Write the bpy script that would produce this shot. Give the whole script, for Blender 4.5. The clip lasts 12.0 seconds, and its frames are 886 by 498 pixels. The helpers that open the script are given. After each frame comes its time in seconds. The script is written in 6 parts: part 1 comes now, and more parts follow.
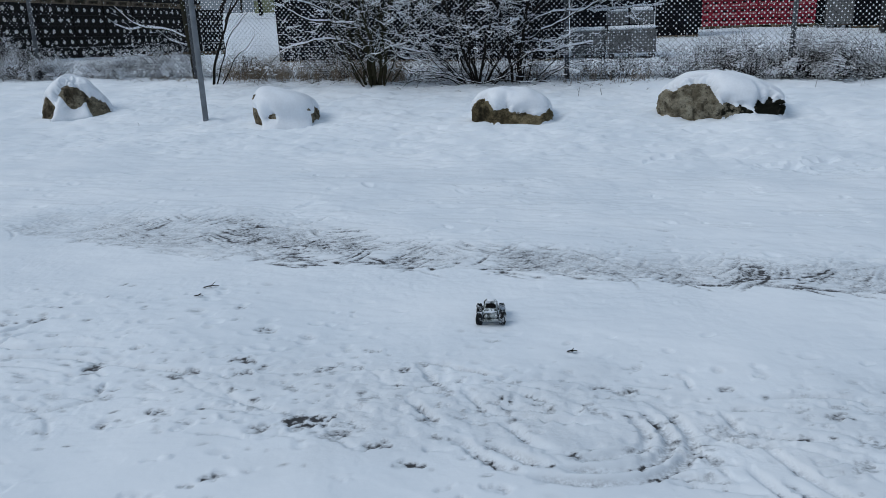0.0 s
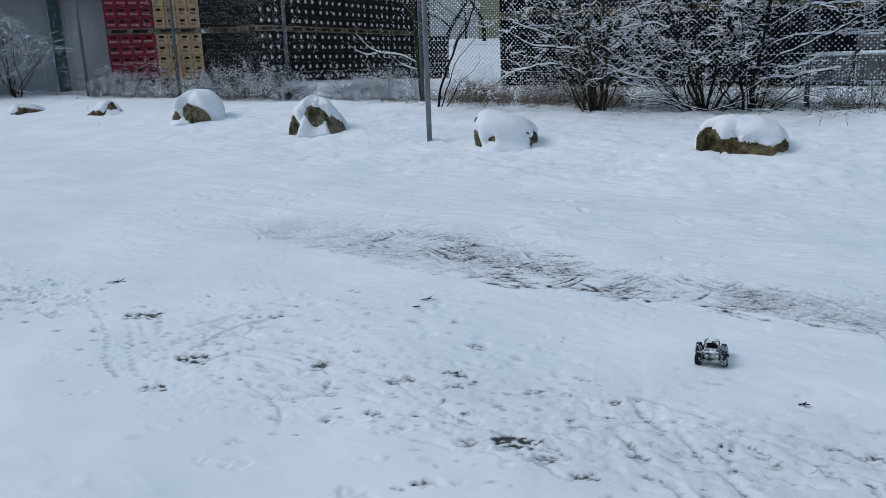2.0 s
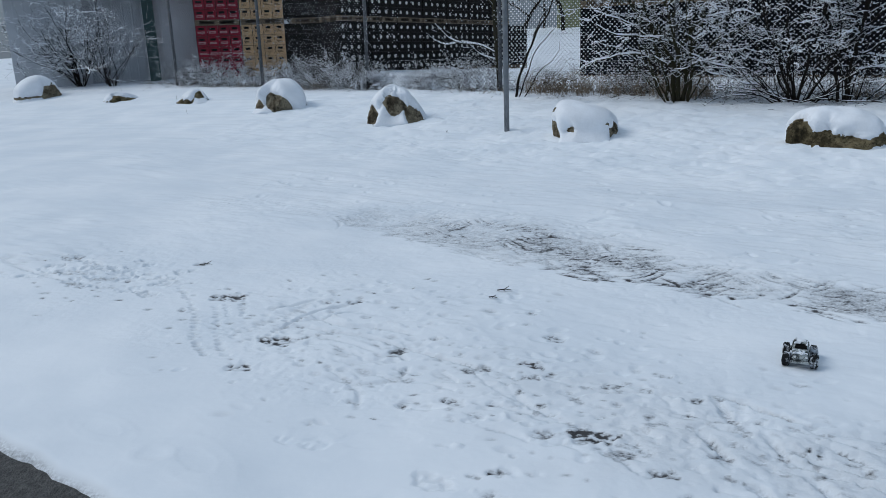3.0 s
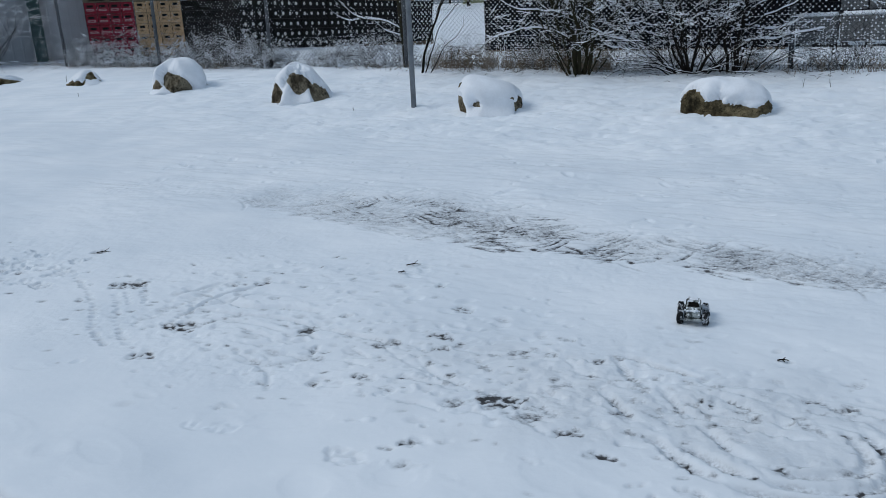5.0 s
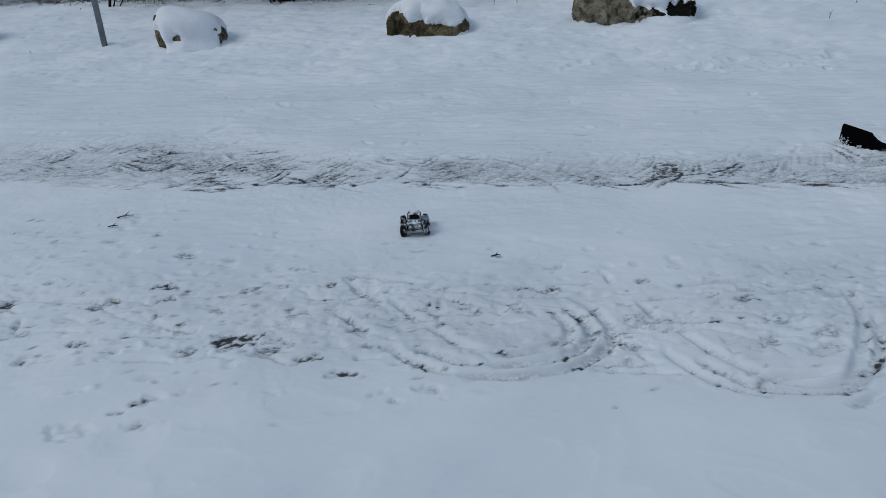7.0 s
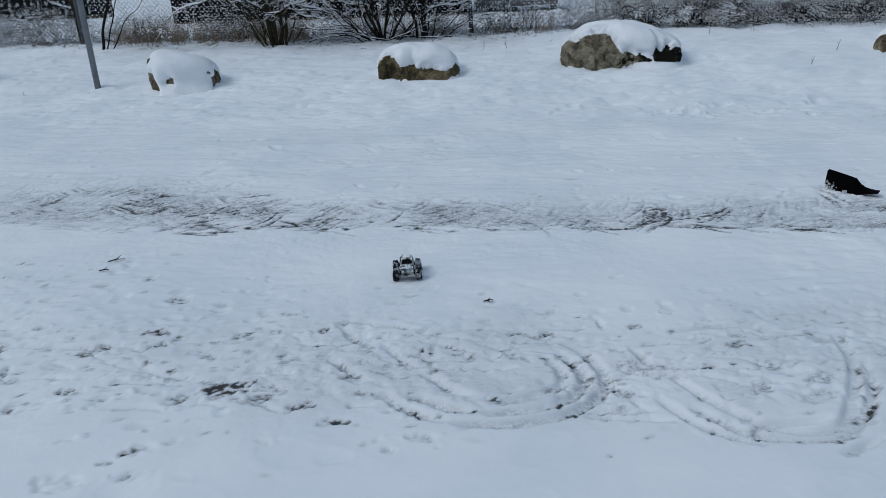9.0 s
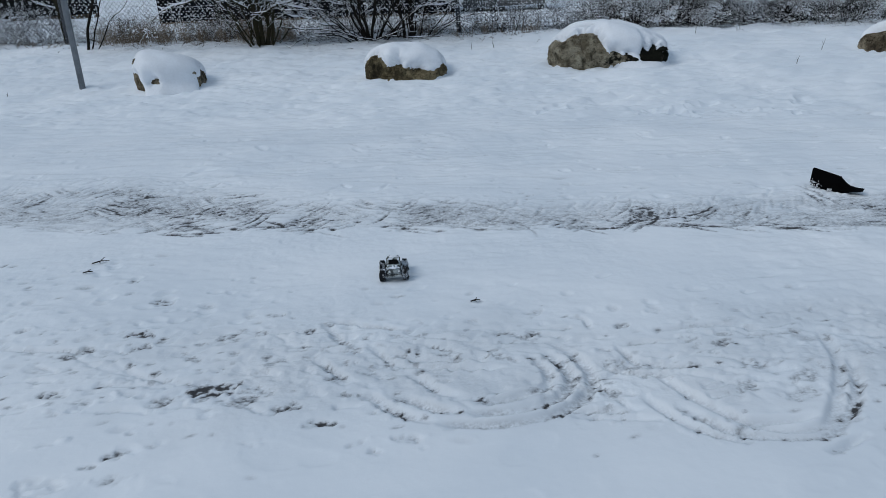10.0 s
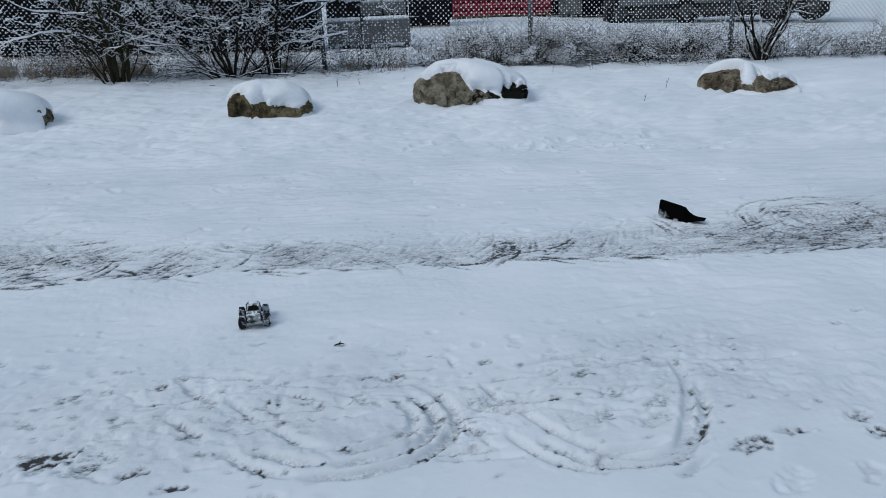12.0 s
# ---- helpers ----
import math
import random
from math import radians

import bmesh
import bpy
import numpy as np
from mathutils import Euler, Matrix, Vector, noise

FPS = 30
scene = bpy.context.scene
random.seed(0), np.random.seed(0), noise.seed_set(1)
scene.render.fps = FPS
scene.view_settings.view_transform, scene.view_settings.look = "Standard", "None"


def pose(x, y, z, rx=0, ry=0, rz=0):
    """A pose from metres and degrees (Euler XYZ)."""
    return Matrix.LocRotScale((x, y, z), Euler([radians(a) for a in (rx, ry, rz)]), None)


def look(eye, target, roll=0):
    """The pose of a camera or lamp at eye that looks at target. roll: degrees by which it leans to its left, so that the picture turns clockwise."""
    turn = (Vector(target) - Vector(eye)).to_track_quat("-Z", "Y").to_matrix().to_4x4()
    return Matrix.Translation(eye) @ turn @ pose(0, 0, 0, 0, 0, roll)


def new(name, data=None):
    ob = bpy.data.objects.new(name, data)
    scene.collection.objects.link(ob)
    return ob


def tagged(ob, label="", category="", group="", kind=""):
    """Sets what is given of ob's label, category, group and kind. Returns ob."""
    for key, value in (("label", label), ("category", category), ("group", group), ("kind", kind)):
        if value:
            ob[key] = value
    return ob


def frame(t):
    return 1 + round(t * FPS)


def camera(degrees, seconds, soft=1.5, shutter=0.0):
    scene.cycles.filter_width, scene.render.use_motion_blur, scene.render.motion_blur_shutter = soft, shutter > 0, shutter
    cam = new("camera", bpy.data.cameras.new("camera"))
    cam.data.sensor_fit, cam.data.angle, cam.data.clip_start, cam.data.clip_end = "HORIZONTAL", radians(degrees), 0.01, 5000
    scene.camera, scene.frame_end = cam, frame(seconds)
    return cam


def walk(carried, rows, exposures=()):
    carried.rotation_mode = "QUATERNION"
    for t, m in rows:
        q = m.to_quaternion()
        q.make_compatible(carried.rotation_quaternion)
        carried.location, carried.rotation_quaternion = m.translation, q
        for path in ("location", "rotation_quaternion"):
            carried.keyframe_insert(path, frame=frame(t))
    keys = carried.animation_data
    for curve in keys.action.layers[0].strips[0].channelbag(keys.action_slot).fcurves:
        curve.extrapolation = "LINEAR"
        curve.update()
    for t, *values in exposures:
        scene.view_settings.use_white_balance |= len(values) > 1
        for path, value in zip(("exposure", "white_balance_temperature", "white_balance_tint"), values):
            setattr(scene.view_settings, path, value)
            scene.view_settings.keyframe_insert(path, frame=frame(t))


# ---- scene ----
cam = camera(61.4, 12.0, soft=0.6)
PATH = [
    (0, (0.031, 0.018, 1.554), (0.022, 5.308, 0.048), -2.38),
    (0.5, (-0.006, 0.010, 1.568), (-0.465, 5.297, 0.122), -2.46),
    (1, (-0.021, 0.006, 1.560), (-0.878, 5.262, 0.186), -2.37),
    (1.5, (-0.022, 0.004, 1.566), (-1.200, 5.212, 0.245), -2.33),
    (2, (-0.037, 0.007, 1.561), (-1.516, 5.146, 0.278), -2.20),
    (2.5, (-0.056, -0.001, 1.563), (-1.834, 5.042, 0.277), -2.19),
    (2.7, (-0.067, -0.001, 1.562), (-1.955, 5.000, 0.263), -2.16),
    (3.5, (-0.058, -0.010, 1.554), (-2.080, 4.935, 0.150), -2.42),
    (4.3, (-0.036, -0.018, 1.543), (-1.929, 4.932, 0.074), -2.69),
    (4.5, (-0.033, -0.006, 1.539), (-1.794, 4.991, 0.061), -2.69),
    (5, (-0.017, -0.006, 1.543), (-1.401, 5.097, 0.031), -2.83),
    (5.5, (0.003, -0.000, 1.544), (-0.986, 5.172, -0.044), -3.02),
    (6, (0.008, -0.003, 1.536), (-0.539, 5.192, -0.186), -3.40),
    (6.5, (0.019, -0.011, 1.517), (-0.057, 5.151, -0.377), -3.85),
    (7, (0.055, -0.000, 1.507), (0.529, 5.070, -0.573), -4.11),
    (7.2, (0.058, 0.002, 1.503), (0.770, 5.035, -0.598), -4.01),
    (8.0, (0.046, 0.006, 1.512), (0.880, 5.060, -0.490), -3.72),
    (8.8, (0.031, 0.008, 1.532), (0.682, 5.149, -0.310), -3.54),
    (9, (0.041, 0.001, 1.540), (0.623, 5.159, -0.278), -3.68),
    (9.5, (0.053, 0.006, 1.539), (0.595, 5.173, -0.265), -3.65),
    (10, (0.056, 0.009, 1.536), (0.715, 5.156, -0.287), -3.69),
    (10.5, (0.080, 0.004, 1.536), (0.976, 5.109, -0.305), -3.62),
    (11, (0.114, 0.017, 1.538), (1.294, 5.072, -0.279), -3.33),
    (11.5, (0.131, 0.019, 1.544), (1.540, 5.044, -0.193), -3.07),
    (12, (0.142, 0.036, 1.552), (1.697, 5.051, -0.083), -2.70),
]
walk(cam, [(t, look(eye, target, roll)) for t, eye, target, roll in PATH],
     exposures=[(0, -0.47), (1.5, -0.38), (2.5, -0.38), (4.5, -0.43), (5.5, -0.44), (6.0, -0.47), (7.0, -0.80), (9.0, -0.60), (9.5, -0.55), (10.5, -0.65), (11.0, -0.66), (12, -0.49)])

# ---- light: an overcast winter day ----
world = bpy.data.worlds.new("world")
scene.world = world
world.use_nodes = True
wn, wl = world.node_tree.nodes, world.node_tree.links
sky = wn.new("ShaderNodeTexSky")
sky.sky_type, sky.sun_disc = "NISHITA", False
sky.sun_elevation, sky.sun_rotation = radians(45), radians(-107)
sky.air_density, sky.dust_density, sky.ozone_density = 1.0, 3.0, 1.0
veil = wn.new("ShaderNodeMixRGB")
veil.inputs["Fac"].default_value = 0.78
veil.inputs["Color2"].default_value = (5.20, 6.72, 8.60, 1)
wl.new(sky.outputs["Color"], veil.inputs["Color1"])
# an overcast sky is about three times as bright overhead as at the horizon
place = wn.new("ShaderNodeTexCoord")
split = wn.new("ShaderNodeSeparateXYZ")
wl.new(place.outputs["Generated"], split.inputs["Vector"])
height = wn.new("ShaderNodeMapRange")
height.inputs["To Min"].default_value, height.inputs["To Max"].default_value = 0.42, 1.26
wl.new(split.outputs["Z"], height.inputs["Value"])
overcast = wn.new("ShaderNodeVectorMath")
overcast.operation = "SCALE"
wl.new(veil.outputs["Color"], overcast.inputs[0])
wl.new(height.outputs["Result"], overcast.inputs["Scale"])
wl.new(overcast.outputs["Vector"], wn["Background"].inputs["Color"])
wn["Background"].inputs["Strength"].default_value = 0.088
sun = new("sun", bpy.data.lights.new("sun", "SUN"))
sun.data.energy, sun.data.angle, sun.data.color = 1.5, radians(28), (0.99, 1.0, 1.0)
sun.matrix_world = look((-13, -4, 13.5), (0, 0, 0))

# ---- materials ----
def material(name, base, rough=0.7, metal=0.0, vary=0.25, scale=6.0, bump=0.0, bump_scale=60.0, second=None, per_object=0.0, shine=0.5, spread=0.22, relief=0.02):
    """A surface with stains at one scale and grain at another."""
    m = bpy.data.materials.new(name)
    m.use_nodes = True
    n, l = m.node_tree.nodes, m.node_tree.links
    p = n["Principled BSDF"]
    p.inputs["Roughness"].default_value, p.inputs["Metallic"].default_value = rough, metal
    p.inputs["Specular IOR Level"].default_value = shine
    tc = n.new("ShaderNodeTexCoord")
    a = n.new("ShaderNodeTexNoise")
    a.inputs["Scale"].default_value, a.inputs["Detail"].default_value = scale, 6.0
    l.new(tc.outputs["Object"], a.inputs["Vector"])
    b = n.new("ShaderNodeTexNoise")
    b.inputs["Scale"].default_value, b.inputs["Detail"].default_value = scale * 9, 3.0
    l.new(tc.outputs["Object"], b.inputs["Vector"])
    add = n.new("ShaderNodeMath")
    add.operation = "MULTIPLY_ADD"
    add.inputs[1].default_value = 0.45
    l.new(b.outputs["Fac"], add.inputs[0])
    l.new(a.outputs["Fac"], add.inputs[2])
    ramp = n.new("ShaderNodeMapRange")
    ramp.inputs["From Min"].default_value, ramp.inputs["From Max"].default_value = 0.725 - spread, 0.725 + spread
    l.new(add.outputs[0], ramp.inputs["Value"])
    mix = n.new("ShaderNodeMixRGB")
    dark = second or tuple(c * (1 - vary) for c in base)
    light = base if second else tuple(min(1, c * (1 + vary * 0.5)) for c in base)
    mix.inputs["Color1"].default_value, mix.inputs["Color2"].default_value = (*dark, 1), (*light, 1)
    l.new(ramp.outputs["Result"], mix.inputs["Fac"])
    out = mix.outputs["Color"]
    if per_object:
        info = n.new("ShaderNodeObjectInfo")
        hsv = n.new("ShaderNodeHueSaturation")
        mr = n.new("ShaderNodeMapRange")
        mr.inputs["To Min"].default_value, mr.inputs["To Max"].default_value = 1 - per_object, 1 + per_object
        l.new(info.outputs["Random"], mr.inputs["Value"])
        l.new(mr.outputs["Result"], hsv.inputs["Value"])
        l.new(out, hsv.inputs["Color"])
        out = hsv.outputs["Color"]
    l.new(out, p.inputs["Base Color"])
    if bump:
        g = n.new("ShaderNodeTexNoise")
        g.inputs["Scale"].default_value, g.inputs["Detail"].default_value = bump_scale, 5.0
        l.new(tc.outputs["Object"], g.inputs["Vector"])
        bp = n.new("ShaderNodeBump")
        bp.inputs["Strength"].default_value, bp.inputs["Distance"].default_value = min(1.0, bump * 40), relief
        l.new(g.outputs["Fac"], bp.inputs["Height"])
        l.new(bp.outputs["Normal"], p.inputs["Normal"])
    return m


def snow_ground_material():
    """Snow over dark gravelly asphalt: the asphalt shows in grains where the snow is worn through."""
    m = bpy.data.materials.new("snow_over_asphalt")
    m.use_nodes = True
    n, l = m.node_tree.nodes, m.node_tree.links
    p = n["Principled BSDF"]
    tc = n.new("ShaderNodeTexCoord")
    worn = n.new("ShaderNodeAttribute")
    worn.attribute_name = "worn"
    fine = n.new("ShaderNodeTexNoise")
    fine.inputs["Scale"].default_value, fine.inputs["Detail"].default_value, fine.inputs["Roughness"].default_value = 80.0, 2.5, 0.5
    l.new(tc.outputs["Object"], fine.inputs["Vector"])
    shift = n.new("ShaderNodeMath")
    shift.operation = "MULTIPLY_ADD"
    shift.inputs[1].default_value, shift.inputs[2].default_value = 1.0, -0.5
    l.new(fine.outputs["Fac"], shift.inputs[0])
    lie = n.new("ShaderNodeMapping")
    lie.inputs["Rotation"].default_value, lie.inputs["Scale"].default_value = (0, 0, radians(14)), (12.0, 52.0, 1.0)
    l.new(tc.outputs["Object"], lie.inputs["Vector"])
    streak = n.new("ShaderNodeTexNoise")
    streak.inputs["Scale"].default_value, streak.inputs["Detail"].default_value, streak.inputs["Distortion"].default_value = 1.0, 4.0, 0.9
    l.new(lie.outputs["Vector"], streak.inputs["Vector"])
    pull = n.new("ShaderNodeMath")
    pull.operation = "MULTIPLY_ADD"
    pull.inputs[1].default_value, pull.inputs[2].default_value = 0.95, -0.475
    l.new(streak.outputs["Fac"], pull.inputs[0])
    both = n.new("ShaderNodeMath")
    both.operation = "ADD"
    l.new(shift.outputs[0], both.inputs[0])
    l.new(pull.outputs[0], both.inputs[1])
    has = n.new("ShaderNodeMapRange")
    has.inputs["From Min"].default_value, has.inputs["From Max"].default_value = 0.10, 0.30
    l.new(worn.outputs["Fac"], has.inputs["Value"])
    gate = n.new("ShaderNodeMath")
    gate.operation = "MULTIPLY"
    l.new(both.outputs[0], gate.inputs[0])
    l.new(has.outputs["Result"], gate.inputs[1])
    total = n.new("ShaderNodeMath")
    total.operation = "ADD"
    l.new(worn.outputs["Fac"], total.inputs[0])
    l.new(gate.outputs[0], total.inputs[1])
    edge = n.new("ShaderNodeMapRange")
    edge.interpolation_type = "SMOOTHSTEP"
    edge.inputs["From Min"].default_value, edge.inputs["From Max"].default_value = 0.50, 0.92
    l.new(total.outputs[0], edge.inputs["Value"])
    big = n.new("ShaderNodeTexNoise")
    big.inputs["Scale"].default_value, big.inputs["Detail"].default_value = 1.3, 5.0
    l.new(tc.outputs["Object"], big.inputs["Vector"])
    snow_col = n.new("ShaderNodeMixRGB")
    snow_col.inputs["Color1"].default_value, snow_col.inputs["Color2"].default_value = (0.735, 0.795, 0.855, 1), (0.84, 0.885, 0.93, 1)
    packed = n.new("ShaderNodeMapRange")
    packed.inputs["From Min"].default_value, packed.inputs["From Max"].default_value = 0.36, 0.68
    l.new(big.outputs["Fac"], packed.inputs["Value"])
    l.new(packed.outputs["Result"], snow_col.inputs["Fac"])
    soil = n.new("ShaderNodeMixRGB")
    soil.inputs["Color1"].default_value, soil.inputs["Color2"].default_value = (0.012, 0.012, 0.013, 1), (0.088, 0.089, 0.093, 1)
    grit = n.new("ShaderNodeTexNoise")
    grit.inputs["Scale"].default_value, grit.inputs["Detail"].default_value, grit.inputs["Roughness"].default_value = 260.0, 3.0, 0.7
    l.new(tc.outputs["Object"], grit.inputs["Vector"])
    l.new(grit.outputs["Fac"], soil.inputs["Fac"])
    thin = n.new("ShaderNodeMapRange")          # thin snow, grey with slush and dirt
    thin.inputs["From Min"].default_value, thin.inputs["From Max"].default_value = 0.0, 0.75
    l.new(total.outputs[0], thin.inputs["Value"])
    slush = n.new("ShaderNodeMixRGB")
    slush.inputs["Color2"].default_value = (0.230, 0.245, 0.265, 1)
    l.new(thin.outputs["Result"], slush.inputs["Fac"])
    l.new(snow_col.outputs["Color"], slush.inputs["Color1"])
    mix = n.new("ShaderNodeMixRGB")
    l.new(edge.outputs["Result"], mix.inputs["Fac"])
    l.new(slush.outputs["Color"], mix.inputs["Color1"])
    l.new(soil.outputs["Color"], mix.inputs["Color2"])
    l.new(mix.outputs["Color"], p.inputs["Base Color"])
    p.inputs["Roughness"].default_value = 0.65
    p.inputs["Specular IOR Level"].default_value = 0.25
    grain = n.new("ShaderNodeTexNoise")
    grain.inputs["Scale"].default_value, grain.inputs["Detail"].default_value, grain.inputs["Roughness"].default_value = 30.0, 4.0, 0.55
    l.new(tc.outputs["Object"], grain.inputs["Vector"])
    bp = n.new("ShaderNodeBump")
    bp.inputs["Strength"].default_value, bp.inputs["Distance"].default_value = 0.8, 0.014
    stirred = n.new("ShaderNodeAttribute")
    stirred.attribute_name = "stirred"
    power = n.new("ShaderNodeMapRange")
    power.inputs["To Min"].default_value, power.inputs["To Max"].default_value = 0.10, 0.42
    l.new(stirred.outputs["Fac"], power.inputs["Value"])
    l.new(power.outputs["Result"], bp.inputs["Strength"])
    l.new(grain.outputs["Fac"], bp.inputs["Height"])
    l.new(bp.outputs["Normal"], p.inputs["Normal"])
    return m


SNOW_GROUND = snow_ground_material()
SNOW = material("fresh_snow", (0.82, 0.86, 0.91), 0.6, vary=0.08, scale=5, bump=0.006, bump_scale=30)
def rock_material(name, pale, brown, moss, moss_at, moss_side=0.0):
    """Weathered limestone: pale and brown patches, dark pits and cracks, and dark moss that grows more to one side."""
    m = bpy.data.materials.new(name)
    m.use_nodes = True
    n, l = m.node_tree.nodes, m.node_tree.links
    p = n["Principled BSDF"]
    p.inputs["Roughness"].default_value, p.inputs["Specular IOR Level"].default_value = 0.95, 0.15
    tc = n.new("ShaderNodeTexCoord")

    def cloud(scale, detail=6.0, rough=0.6):
        t = n.new("ShaderNodeTexNoise")
        t.inputs["Scale"].default_value, t.inputs["Detail"].default_value, t.inputs["Roughness"].default_value = scale, detail, rough
        l.new(tc.outputs["Object"], t.inputs["Vector"])
        return t.outputs["Fac"]

    def between(value, low, high):
        r = n.new("ShaderNodeMapRange")
        r.inputs["From Min"].default_value, r.inputs["From Max"].default_value = low, high
        l.new(value, r.inputs["Value"])
        return r.outputs["Result"]

    def blend(fac, a, b):
        x = n.new("ShaderNodeMixRGB")
        l.new(fac, x.inputs["Fac"])
        for socket, c in ((x.inputs["Color1"], a), (x.inputs["Color2"], b)):
            if isinstance(c, tuple):
                socket.default_value = (*c, 1)
            else:
                l.new(c, socket)
        return x.outputs["Color"]

    colour = blend(between(cloud(7.0, 8.0, 0.7), 0.42, 0.60), brown, pale)
    colour = blend(between(cloud(34.0, 8.0, 0.75), 0.52, 0.66), colour, tuple(0.16 * c for c in brown))
    split = n.new("ShaderNodeSeparateXYZ")
    l.new(tc.outputs["Object"], split.inputs["Vector"])
    lean = n.new("ShaderNodeMath")
    lean.operation = "MULTIPLY_ADD"
    lean.inputs[1].default_value = moss_side
    l.new(split.outputs["X"], lean.inputs[0])
    l.new(cloud(4.0, 8.0, 0.65), lean.inputs[2])
    colour = blend(between(lean.outputs[0], moss_at, moss_at + 0.08), colour, moss)
    upright = n.new("ShaderNodeMapping")
    upright.inputs["Scale"].default_value = (1.0, 1.0, 0.28)
    l.new(tc.outputs["Object"], upright.inputs["Vector"])
    rill = n.new("ShaderNodeTexNoise")
    rill.inputs["Scale"].default_value, rill.inputs["Detail"].default_value, rill.inputs["Distortion"].default_value = 11.0, 6.0, 0.6
    l.new(upright.outputs["Vector"], rill.inputs["Vector"])
    deep = between(rill.outputs["Fac"], 0.30, 0.46)
    colour = blend(deep, tuple(0.35 * c for c in brown), colour)
    l.new(colour, p.inputs["Base Color"])
    height = n.new("ShaderNodeMath")
    height.operation = "MULTIPLY_ADD"
    height.inputs[1].default_value = 0.5
    l.new(deep, height.inputs[0])
    l.new(cloud(22.0, 10.0, 0.75), height.inputs[2])
    bp = n.new("ShaderNodeBump")
    bp.inputs["Strength"].default_value, bp.inputs["Distance"].default_value = 1.0, 0.075
    l.new(height.outputs[0], bp.inputs["Height"])
    l.new(bp.outputs["Normal"], p.inputs["Normal"])
    return m


ROCK = rock_material("limestone", (0.40, 0.345, 0.245), (0.13, 0.104, 0.070), (0.020, 0.020, 0.014), 0.62)
SLAB_ROCK = rock_material("pale_limestone_with_moss", (0.48, 0.44, 0.335), (0.20, 0.172, 0.12), (0.012, 0.013, 0.008), 0.53, 0.50)
MOSS_ROCK = rock_material("mossy_limestone", (0.31, 0.255, 0.150), (0.09, 0.072, 0.040), (0.022, 0.021, 0.012), 0.58)
ZINC = material("galvanised_steel", (0.20, 0.22, 0.24), 0.55, 0.5, scale=9, vary=0.3)
POST_STEEL = material("weathered_post_steel", (0.12, 0.13, 0.145), 0.7, 0.2, scale=9, vary=0.3)
WIRE = material("dark_fence_wire", (0.028, 0.030, 0.033), 0.7, 0.0, scale=4, shine=0.2)
BARK = material("wet_bark", (0.019, 0.016, 0.013), 0.9, shine=0.1, scale=12, vary=0.5, bump=0.01, bump_scale=80)
GREEN_BARK = material("algae_green_bark", (0.032, 0.031, 0.014), 0.9, shine=0.1, scale=12, second=(0.04, 0.035, 0.025), bump=0.01, bump_scale=80)
TWIG = material("dry_twig", (0.034, 0.026, 0.021), 0.9, shine=0.1, scale=3, vary=0.5)
DARK_TWIG = material("wet_dark_twig", (0.022, 0.019, 0.017), 0.9, shine=0.1, scale=3, vary=0.5)
STRAW = material("dry_grass", (0.24, 0.19, 0.14), 0.9, scale=3, vary=0.4)
RED_PLASTIC = material("red_crate_plastic", (0.27, 0.010, 0.030), 0.45, scale=4, vary=0.35, per_object=0.12, shine=0.2)
BEIGE_PLASTIC = material("beige_crate_plastic", (0.54, 0.34, 0.175), 0.55, scale=4, vary=0.2, per_object=0.1)
BLACK_PLASTIC = material("black_crate_plastic", (0.010, 0.008, 0.007), 0.6, scale=4, vary=0.3, per_object=0.2, shine=0.06)
NAVY_PLASTIC = material("navy_crate_plastic", (0.004, 0.0045, 0.007), 0.6, scale=4, vary=0.3, per_object=0.2, shine=0.06)
# colours the shade in crate gaps and slots; also dark print and car windows
NEAR_BLACK = material("near_black_shade_and_print", (0.006, 0.006, 0.006), 0.8, shine=0.1)
LABEL = material("printed_label", (0.62, 0.62, 0.60), 0.6, scale=30, vary=0.3)
PINK_PRINT = material("pale_print_on_red", (0.46, 0.24, 0.26), 0.6, scale=30, vary=0.3)
PALLET_WOOD = material("pallet_wood", (0.20, 0.15, 0.10), 0.9, scale=7, vary=0.4, bump=0.004)
GREY_BOX = material("grey_box_plastic", (0.15, 0.157, 0.162), 0.7, scale=3, vary=0.3, shine=0.2)
GREY_WALL = material("grey_sheet_wall", (0.54, 0.57, 0.60), 0.6, scale=0.6, vary=0.12)
PALE_WALL = material("pale_sheet_wall", (0.44, 0.47, 0.51), 0.6, scale=0.6, vary=0.12)
GREEN_STEEL = material("dark_green_steel", (0.012, 0.06, 0.06), 0.5, scale=2, vary=0.3)
DARK_STEEL = material("dark_steel", (0.03, 0.032, 0.036), 0.6, scale=3, vary=0.3)
PALE_YELLOW = material("pale_yellow_plaster", (0.22, 0.24, 0.14), 0.85, scale=1.2, vary=0.15)
GRAVEL = material("wet_asphalt", (0.10, 0.10, 0.098), 0.6, scale=34, second=(0.018, 0.018, 0.018), bump=0.03, bump_scale=90)
RUBBER = material("black_rubber", (0.010, 0.010, 0.011), 0.85, scale=20, shine=0.2)
SNOWY_RUBBER = material("black_rubber_caked_with_snow", (0.012, 0.014, 0.016), 0.85, second=(0.62, 0.67, 0.73), scale=34, shine=0.2)
for node in SNOWY_RUBBER.node_tree.nodes:
    if node.type == "MAP_RANGE":
        node.inputs["From Min"].default_value, node.inputs["From Max"].default_value = 0.60, 0.70
BLACK_GLOSS = material("black_scoop_plastic", (0.0014, 0.0014, 0.0018), 0.7, scale=6, shine=0.03)
CAR_SHELL = material("snow_dusted_shell", (0.34, 0.38, 0.39), 0.6, scale=26, second=(0.010, 0.016, 0.016), spread=0.07)
CAR_WHITE = material("white_rim", (0.7, 0.72, 0.74), 0.5, scale=30)


